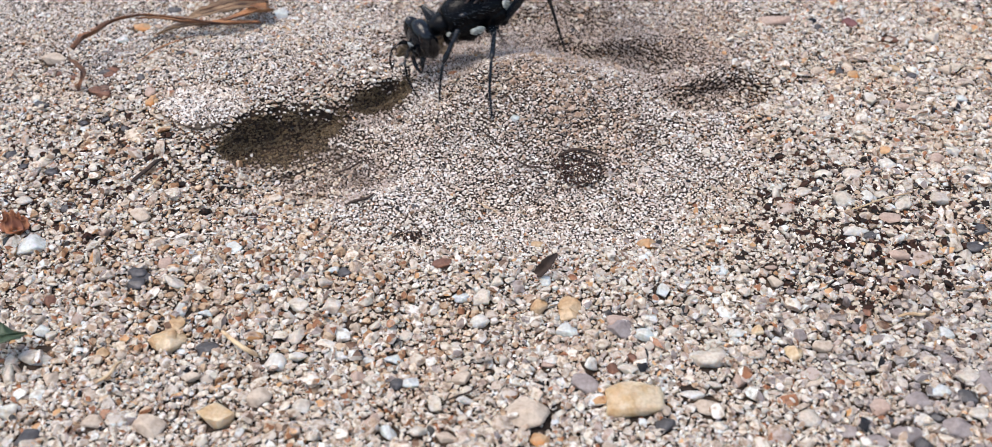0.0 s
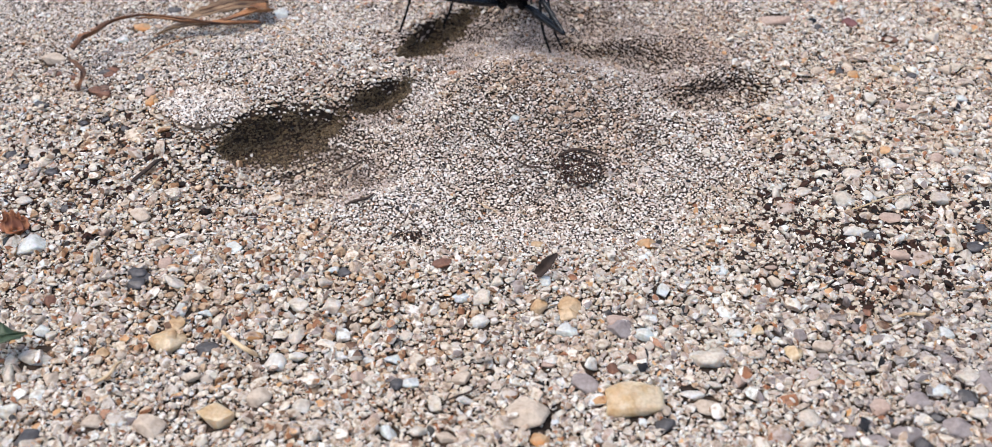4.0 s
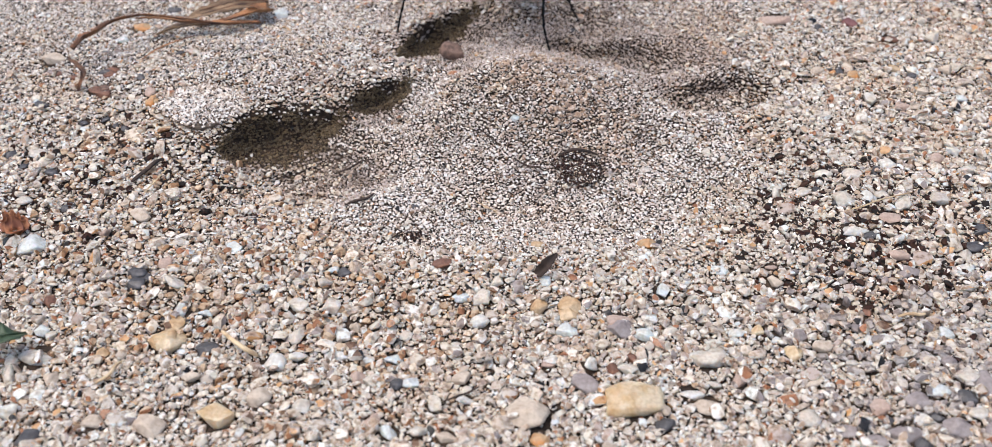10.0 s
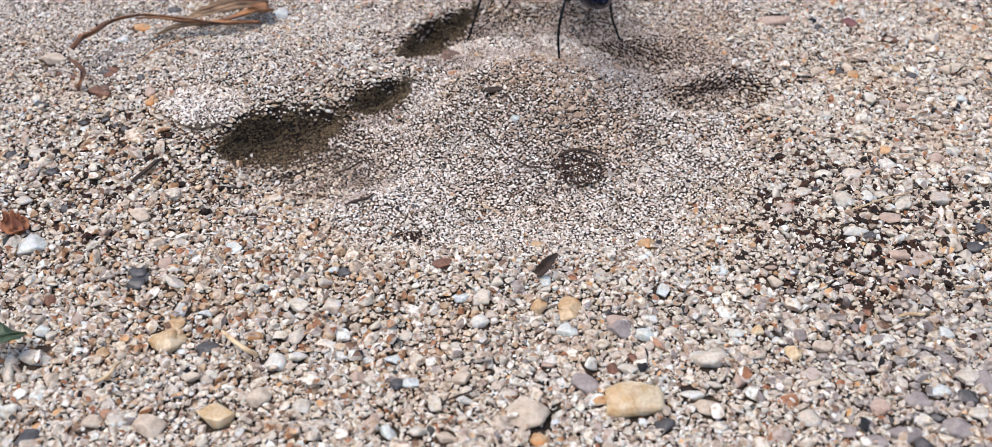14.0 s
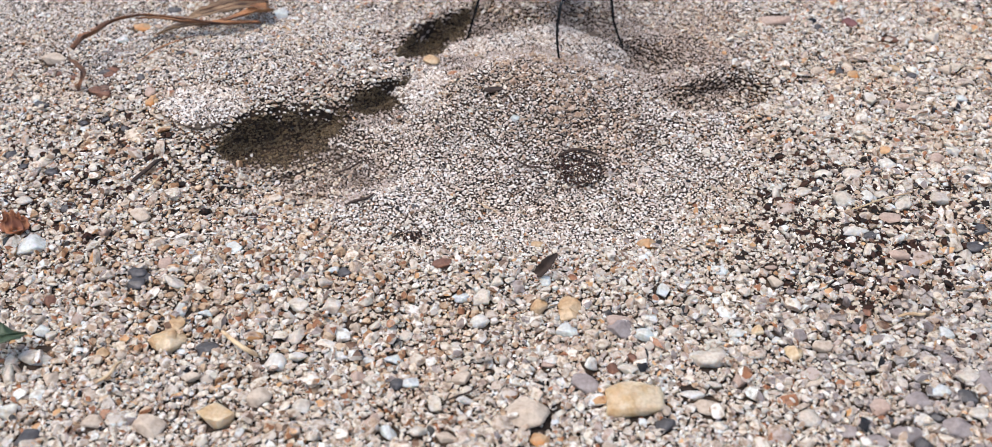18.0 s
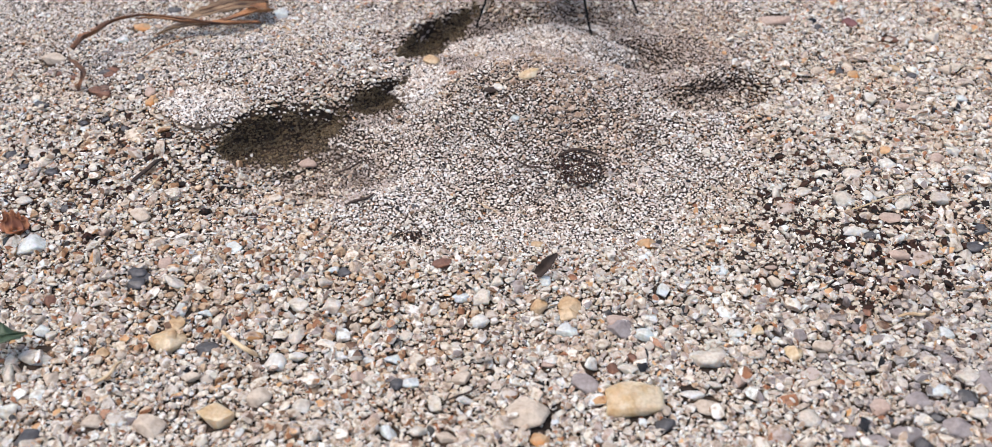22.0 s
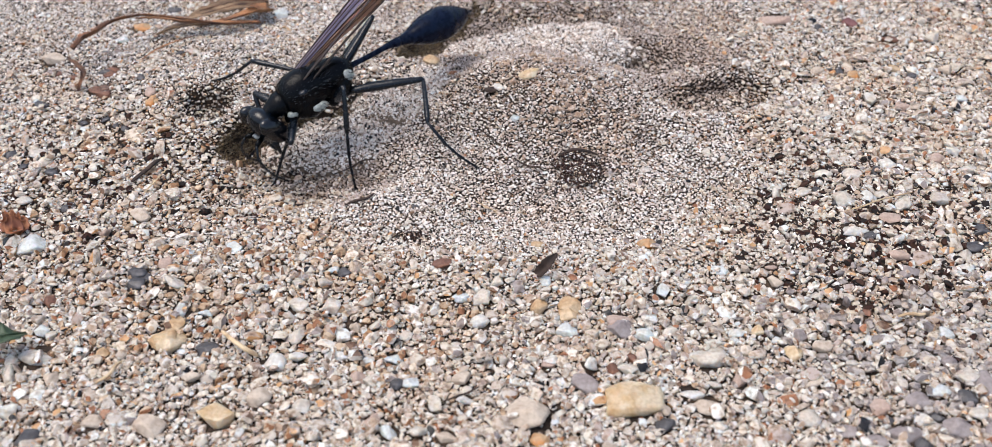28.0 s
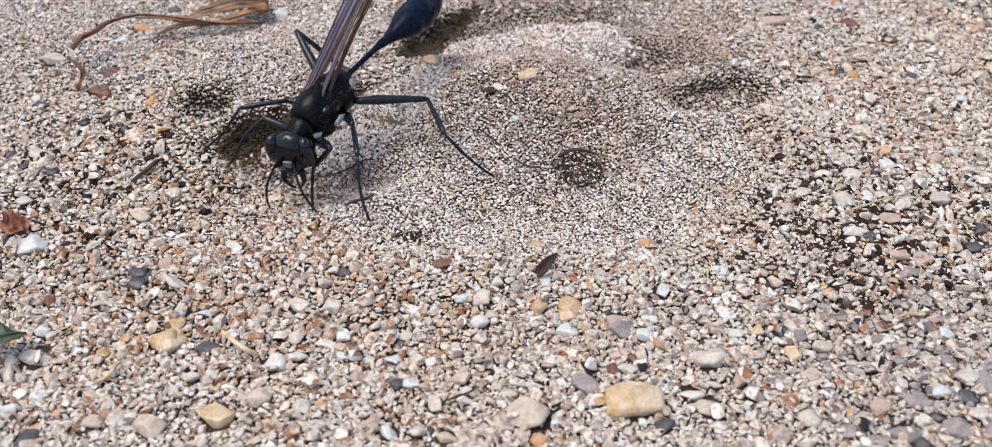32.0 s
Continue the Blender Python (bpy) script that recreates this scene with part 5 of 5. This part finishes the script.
    FEET[2] += [(0, 7.3, 26.8, 0.7), (0.3, 11.3, 19.7, 1.3), (0.6, 13.7, 16.7, 0.0), (1, 9.6, 11.5, -0.7), (1.2, 2.2, 11.4, -0.5), (1.6, -12.0, 9.4, -1.8), (2, -12.4, 10.4, -2.0), (2.5, -9.3, 23.5, -0.3), (3, -9.7, 29.8, 0.7), (3.5, -10.3, 30.2, 1.1), (5.5, -11.5, 29.5, 0.9), (8, -10.5, 30.1, 1.1), (12, -8.5, 31.2, -0.1), (14, -3.3, 32.6, -2.0), (17, -3.4, 32.4, -1.9), (18.5, -2.8, 34.8, -1.8), (21, -2.2, 35.9, -1.5), (23, -2.3, 34.8, -1.9), (25, -1.7, 35.4, -1.8)]
    FEET[3] += [(0.3, -6.2, 24.5, 0.0), (0.6, -8.6, 15.7, -1.2), (31.5, -26.9, 11.9, -0.3), (32, -25.6, 9.8, -1.4)]
    FEET[4] += [(0.3, -9.7, 22.7, 0.4), (0.6, -9.2, 20.8, -1.3), (1.2, -0.5, 27.6, 0.6), (1.6, -1.1, 21.9, 2.7), (2, 4.7, 30.2, -0.6), (2.5, 5.3, 27.4, 0.6), (3, 8.6, 25.2, 1.2), (3.5, 7.0, 29.6, -0.2), (5.5, 5.0, 36.6, -2.4), (7.5, 6.0, 36.5, -2.4), (9, 9.0, 36.8, -2.0), (10, 9.2, 37.5, -1.5), (12, 11.8, 25.2, 0.7), (13, 12.3, 22.8, 0.9), (14, 13.5, 32.6, -1.1), (17, 13.7, 32.2, -1.5), (18.5, 15.1, 35.1, -1.0), (21, 15.9, 37.1, -0.5), (23, 16.7, 37.9, -0.4), (25, 17.9, 34.2, -0.5)]
    FEET[5] += [(1, 3.5, 19.9, 3.5), (1.3, 7.7, 12.5, 0.0), (1.6, 8.4, 12.3, -0.2), (2, 6.6, 12.1, 0.0), (2.5, 5.9, 18.0, 2.8), (3, 5.0, 17.9, 2.9), (3.5, 5.7, 26.5, 0.9), (5.5, 4.1, 16.3, 2.5), (6.5, 3.3, 17.6, 3.0), (7.5, 2.6, 18.5, 3.2), (8, 2.6, 18.2, 3.1), (9, 5.6, 24.8, 1.5), (10, 5.6, 27.9, 0.5), (11, 5.7, 27.6, 0.6), (12, 6.1, 22.2, 2.7), (13, 6.0, 25.1, 1.3), (14, 6.4, 22.7, 2.4), (17, 6.4, 22.7, 2.4), (18.5, 10.7, 24.0, 1.1), (21, 11.0, 33.0, -2.5), (23, 10.5, 29.4, -0.4), (25, 14.0, 25.8, -0.1)]
    FEET[5] += [(27.5, -17.2, 24.4, 1.5), (28, -14.5, 24.0, 1.3), (29, -14.8, 24.0, 1.3), (30, -14.7, 21.7, 1.4), (30.5, -15.0, 21.7, 1.4), (31, -14.4, 22.5, 1.4), (32, -14.4, 22.5, 1.4)]
    FEET[1] += [(27.5, -12.8, 6.2, -1.9), (27.8, -13.9, 8.5, -3.0), (28.1, -13.0, 8.1, -2.8), (28.4, -13.6, 7.0, -2.5), (28.7, -13.7, 6.7, -2.4), (29, -12.8, 1.7, -0.8), (29.3, -14.1, 6.9, -2.6), (29.6, -21.1, 8.6, -3.1), (29.9, -21.2, 5.9, -2.4), (30.2, -20.7, 9.1, -3.2), (30.5, -21.1, 6.4, -2.5), (30.8, -23.8, 7.8, -2.1), (31.1, -23.7, 6.8, -2.1), (31.4, -15.9, 0.6, -0.7), (31.7, -11.7, 1.1, -0.8), (32, -11.0, -0.4, -0.6)]
    FEET[2] += [(27.5, -2.5, 8.2, -0.5), (27.8, -1.1, 7.4, -0.6), (28.1, -2.0, 8.5, -0.4), (28.4, -2.7, 8.9, -0.4), (28.7, -0.4, 7.4, -0.6), (29, 0.2, 7.2, -0.6), (29.3, -6.6, 8.1, -1.1), (29.6, -3.6, 3.8, -0.7), (29.9, -3.6, 3.8, -0.7), (30.2, -3.9, 3.5, -0.8), (30.5, -4.2, 3.5, -0.8), (30.8, -3.6, 3.8, -0.7), (31.1, -4.5, 3.5, -0.8), (31.4, -4.8, 3.5, -0.8), (31.7, -3.7, 3.7, -0.7), (32, -0.1, 7.4, -0.6)]
    FEET[4] += [(27.5, -28.6, 19.1, 0.7), (27.8, -29.6, 19.0, 1.5), (28.1, -29.1, 19.2, 1.3), (28.4, -29.6, 19.0, 1.5), (28.7, -29.0, 19.3, 1.3), (29, -29.3, 19.1, 1.6), (29.3, -29.2, 19.3, 1.3), (29.6, -29.9, 19.0, 1.5), (29.9, -28.4, 19.3, 1.2), (30.2, -29.4, 19.3, 1.3), (30.5, -29.5, 19.2, 1.6), (30.8, -29.3, 19.3, 1.3), (31.1, -28.5, 19.3, 1.3), (31.4, -27.9, 19.3, 1.7), (31.7, -27.5, 12.6, 0.3), (32, -28.2, 9.8, -0.2)]
    SLAB_Z = float(surface(-32.6, 17.4)[2] + surface(-28.0, 21.0)[2]) / 2 * MM - 0.0003
    SLAB_HIGH, SLAB_MID, SLAB_LOW = (-0.02840, 0.01690, SLAB_Z), (-0.02503, 0.01317, -0.00042), (-0.02120, 0.01000, -0.00480)
    times = [i / 10 for i in range(321)]

    def glide(keys, t):
        """The value between keys, easing gently from one to the next."""
        ts = [k[0] for k in keys]
        i = max(0, min(len(ts) - 2, sum(1 for q in ts if q <= t) - 1))
        f = max(0.0, min(1.0, (t - ts[i]) / (ts[i + 1] - ts[i])))
        return keys[i], keys[i + 1], f

    def mixed(keys, t):
        a, b, f = glide(keys, t)
        f = f * f * (3 - 2 * f) * 0.5 + f * 0.5
        return [p + (q - p) * f for p, q in zip(a[1:], b[1:])]

    def body_at(t):
        x, y, z, pitch, yaw, *_ = mixed(WASP_BODY, t)
        digging = 1.0 if 3.6 < t < 25.0 or t > 27.4 else 0.0
        return pose(x * MM, y * MM, (z + 0.18 * digging * math.sin(9.0 * t)) * MM, 1.5 * digging * math.sin(5.3 * t), pitch + 2.0 * digging * math.sin(7.7 * t), yaw)

    def along(origin, way, up):
        x = way.normalized()
        y = up.cross(x).normalized()
        z = x.cross(y)
        return Matrix.Translation(origin) @ Matrix((x, y, z)).transposed().to_4x4()

    def eased(last, want):
        """Follows the new direction with little roll about the leg's own length."""
        x = want.to_3x3().col[0].normalized()
        carried = last.to_3x3().col[0].rotation_difference(x).to_matrix() @ last.to_3x3()
        z, goal = carried.col[2], want.to_3x3().col[2]
        roll = math.atan2(x.dot(z.cross(goal)), z.dot(goal))
        roll = max(-0.3, min(0.3, roll))
        return Matrix.Translation(want.translation) @ (Matrix.Rotation(roll, 3, x) @ carried).to_4x4()

    def rest_foot(leg, t):
        """Where an unseen foot stands: out beside the body, on the sand."""
        m = body_at(t)
        side, row = (1 if leg < 3 else -1), leg % 3
        p = m @ (Vector(((6.4, 2.6, -1.0), (0.8, 7.6, 0), (-6.5, 6.4, 0))[row]) * MM)
        if side < 0:
            q = ((6.4, -2.6, 0), (0.8, -7.6, 0), (-6.5, -6.4, 0))[row]
            p = m @ (Vector(q) * MM)
        z = float(surface(p.x / MM, p.y / MM)[2])
        return Vector((p.x / MM, p.y / MM, max(z, -2.5)))

    def foot_at(leg, t):
        keys = FEET[leg]
        i = sum(1 for k in keys if k[0] <= t + 1e-6) - 1
        if leg % 3 == 0 and (t > 3.4 and t < 31.2):
            # the front legs rake the sand
            p = rest_foot(leg, t)
            return p + Vector((0.9 * math.sin(11 * t + leg), 0.9 * math.cos(11 * t), 0.5 + 0.5 * math.sin(11 * t + leg)))
        if i < 0 or i >= len(keys) - 1 or keys[i + 1][0] - keys[i][0] > 4.5:
            near = min(keys, key=lambda k: abs(k[0] - t)) if keys else None
            home = rest_foot(leg, t)
            if near and abs(near[0] - t) < 0.45:
                return home.lerp(Vector(near[1:]), 1 - abs(near[0] - t) / 0.45)
            return home
        a, b = keys[i], keys[i + 1]
        f = (t - a[0]) / (b[0] - a[0])
        f = max(0.0, min(1.0, (f - 0.15) / 0.7)) if b[0] - a[0] <= 1.1 else max(0.0, min(1.0, (f - 0.75) / 0.25))
        p = Vector(a[1:]).lerp(Vector(b[1:]), f)
        p.z += min(1.5, 0.35 * (Vector(a[1:]) - Vector(b[1:])).length) * math.sin(math.pi * f)
        return p

    poses = {leg: ([], [], []) for leg in range(6)}
    body_rows, head_rows, stalk_rows, bends, ankles, ways = [], [], [], {}, {}, {}
    for t in times:
        m = body_at(t)
        inv = m.inverted()
        *_, turn, rise, head_turn, nod = mixed(WASP_BODY, t)
        body_rows.append((t, m))
        busy = 1.0 if t > 27.4 else 0.4
        head_rows.append((t, pose(NECK[0] * MM, NECK[1] * MM, NECK[2] * MM, 0, nod + 4 * busy * math.sin(8.3 * t), head_turn + 5 * busy * math.sin(3.7 * t))))
        stalk_rows.append((t, pose(WAIST[0] * MM, WAIST[1] * MM, WAIST[2] * MM, 0, rise + 1.5 * math.sin(6.1 * t), turn)))
        for leg in range(6):
            s, row = (1 if leg < 3 else -1), leg % 3
            hip = Vector((HIPS[row][0], s * HIPS[row][1], HIPS[row][2]))
            fe, ti, ta = LENGTHS[row]
            foot = (inv @ (foot_at(leg, t) * MM)) / MM
            up = (inv.to_3x3() @ Vector((0, 0, 1))).normalized()
            flat = hip - foot
            flat -= up * flat.dot(up)
            lean = 0.3 if 2.6 < t < 25.4 else (0.6, 0.25, mixed(LEAN, t)[0] if leg == 2 or t > 3 else 1.1)[row]
            ankle = foot + (flat.normalized() * lean + up).normalized() * ta
            if leg in ankles:
                step = ankle - ankles[leg]
                ankle = ankles[leg] + step * min(1.0, 4.5 / max(step.length, 1e-6))
            ankles[leg] = ankle
            reach = ankle - hip
            far = (fe + ti) * 0.985
            if reach.length > far:
                ankle = hip + reach.normalized() * far
                reach = ankle - hip
            if reach.length < abs(fe - ti) + 0.6:
                ankle = hip + reach.normalized() * (abs(fe - ti) + 0.6)
                reach = ankle - hip
            dist = reach.length
            c = (fe * fe + dist * dist - ti * ti) / (2 * fe * dist)
            c = max(-1.0, min(1.0, c))
            axis = reach.normalized()
            if leg in ways and ways[leg].angle(axis) > 0.6:
                axis = ways[leg].slerp(axis, 0.6 / ways[leg].angle(axis))
                ankle = hip + axis * dist
            ways[leg] = axis
            pole = up * ((0.7, 0.7, 0.2 if leg == 2 and 0.9 < t < 1.75 else 1.6)[row] if t < 3.6 else (0.7, 0.7, -0.2 if leg == 2 and t > 26 else 0.25)[row]) + Vector((-0.8 if row == 2 and t > 3.6 else 0.0, s * 0.6, 0))
            pole = (pole - axis * pole.dot(axis)).normalized() * 0.65 + bends.get(leg, pole) * 0.35
            pole = (pole - axis * pole.dot(axis)).normalized()
            if leg in bends:
                was = bends[leg] - axis * bends[leg].dot(axis)
                swing = math.atan2(axis.dot(was.cross(pole)), was.dot(pole))
                pole = Matrix.Rotation(max(-0.7, min(0.7, swing)), 3, axis) @ was.normalized()
            bends[leg] = pole
            knee = hip + axis * fe * c + pole * fe * math.sqrt(max(0, 1 - c * c))
            for rows, o, w in zip(poses[leg], (hip, knee, ankle), (knee - hip, ankle - knee, foot - ankle)):
                want = along(o * MM, w, Vector((0, s, 0.2)) if abs(w.normalized().dot(pole)) > 0.95 else pole)
                rows.append((t, eased(rows[-1][1], want) if rows else want))
    walk(WASP, body_rows)
    walk(HEAD, head_rows)
    walk(STALK, stalk_rows)
    walk(GASTER, [(t, pose(CLUB[0] * MM, CLUB[1] * MM, CLUB[2] * MM, 0, mixed(BEND, t)[0], 0)) for t in times])
    for leg, pieces in enumerate(LEGS):
        for piece, rows in zip(pieces, poses[leg]):
            walk(piece, rows)
    # the crust slips down from the upper burrow mouth into the hollow
    walk(SLAB, [(0.0, pose(*SLAB_HIGH, 0, 0, 0)), (25.6, pose(*SLAB_HIGH, 0, 0, 0)), (26.6, pose(*SLAB_MID, 10, 2, 0)), (27.4, pose(*SLAB_LOW, 12, 0, 8)), (32.0, pose(*SLAB_LOW, 12, 0, 8))])
    # sand that the wasp pushes out fills the ground behind the heap bit by bit: start, end, place
    for ob, t0, t1, (x, y, z, tilt) in ((SPOIL, 7.0, 19.0, (0.0, 28.0, -2.0, 9)), (FILL, 25.6, 27.4, (-15.4, 14.8, -2.5, 15)), (DRIFT, 10.0, 22.0, (6.2, 31.0, -2.35, 7)), (SPREAD, 16.0, 27.0, (11.0, 33.2, -2.6, 4)),
                                        (SWEEP, 13.5, 20.0, (-5.8, 22.6, -0.8, 6)), (INFILL, 25.6, 27.3, (-10.9, 19.9, -1.1, 14))):
        low, high = pose(x * MM, (y + 2.5) * MM, (z - 5.0) * MM, tilt + 6), pose(x * MM, y * MM, z * MM, tilt)
        mid = pose(x * MM, (y + 0.6) * MM, (z - 1.3) * MM, tilt + 3)
        walk(ob, [(0.0, low), (t0, low), (t0 + 0.4 * (t1 - t0), mid), (t1, high), (SECONDS, high)])
    # bits of litter fly out of the far burrow and come to rest
    for k, (ob, t, (x, y, z)) in enumerate(LOOSE):
        start = Vector((3.0 + 0.8 * k, 43.0 + 0.6 * (k % 3), -1.2))
        end = Vector((x, y, z))
        turn = (37 * k) % 60 - 30
        rows = [(0.0, pose(*(start * MM), 0, 0, turn)), (t - 0.4, pose(*(start * MM), 0, 0, turn))]
        for f in (0.35, 0.7):
            p = start.lerp(end, f) + Vector((0, 0, 14 * f * (1 - f)))
            rows.append((t - 0.4 + 0.4 * f, pose(*(p * MM), 50 * f, 30 * f, turn)))
        rows.append((t, pose(*(end * MM), 0, 0, turn)))
        if k == 0:
            # the creeping sand buries the crumb of earth
            rows.append((11.0, pose(*(end * MM), 0, 0, turn)))
            end = end - Vector((0, 0, 2.6))
            rows.append((18.0, pose(*(end * MM), 8, 0, turn)))
        rows.append((SECONDS, pose(*(end * MM), 8 if k == 0 else 0, 0, turn)))
        walk(ob, rows)


motions()
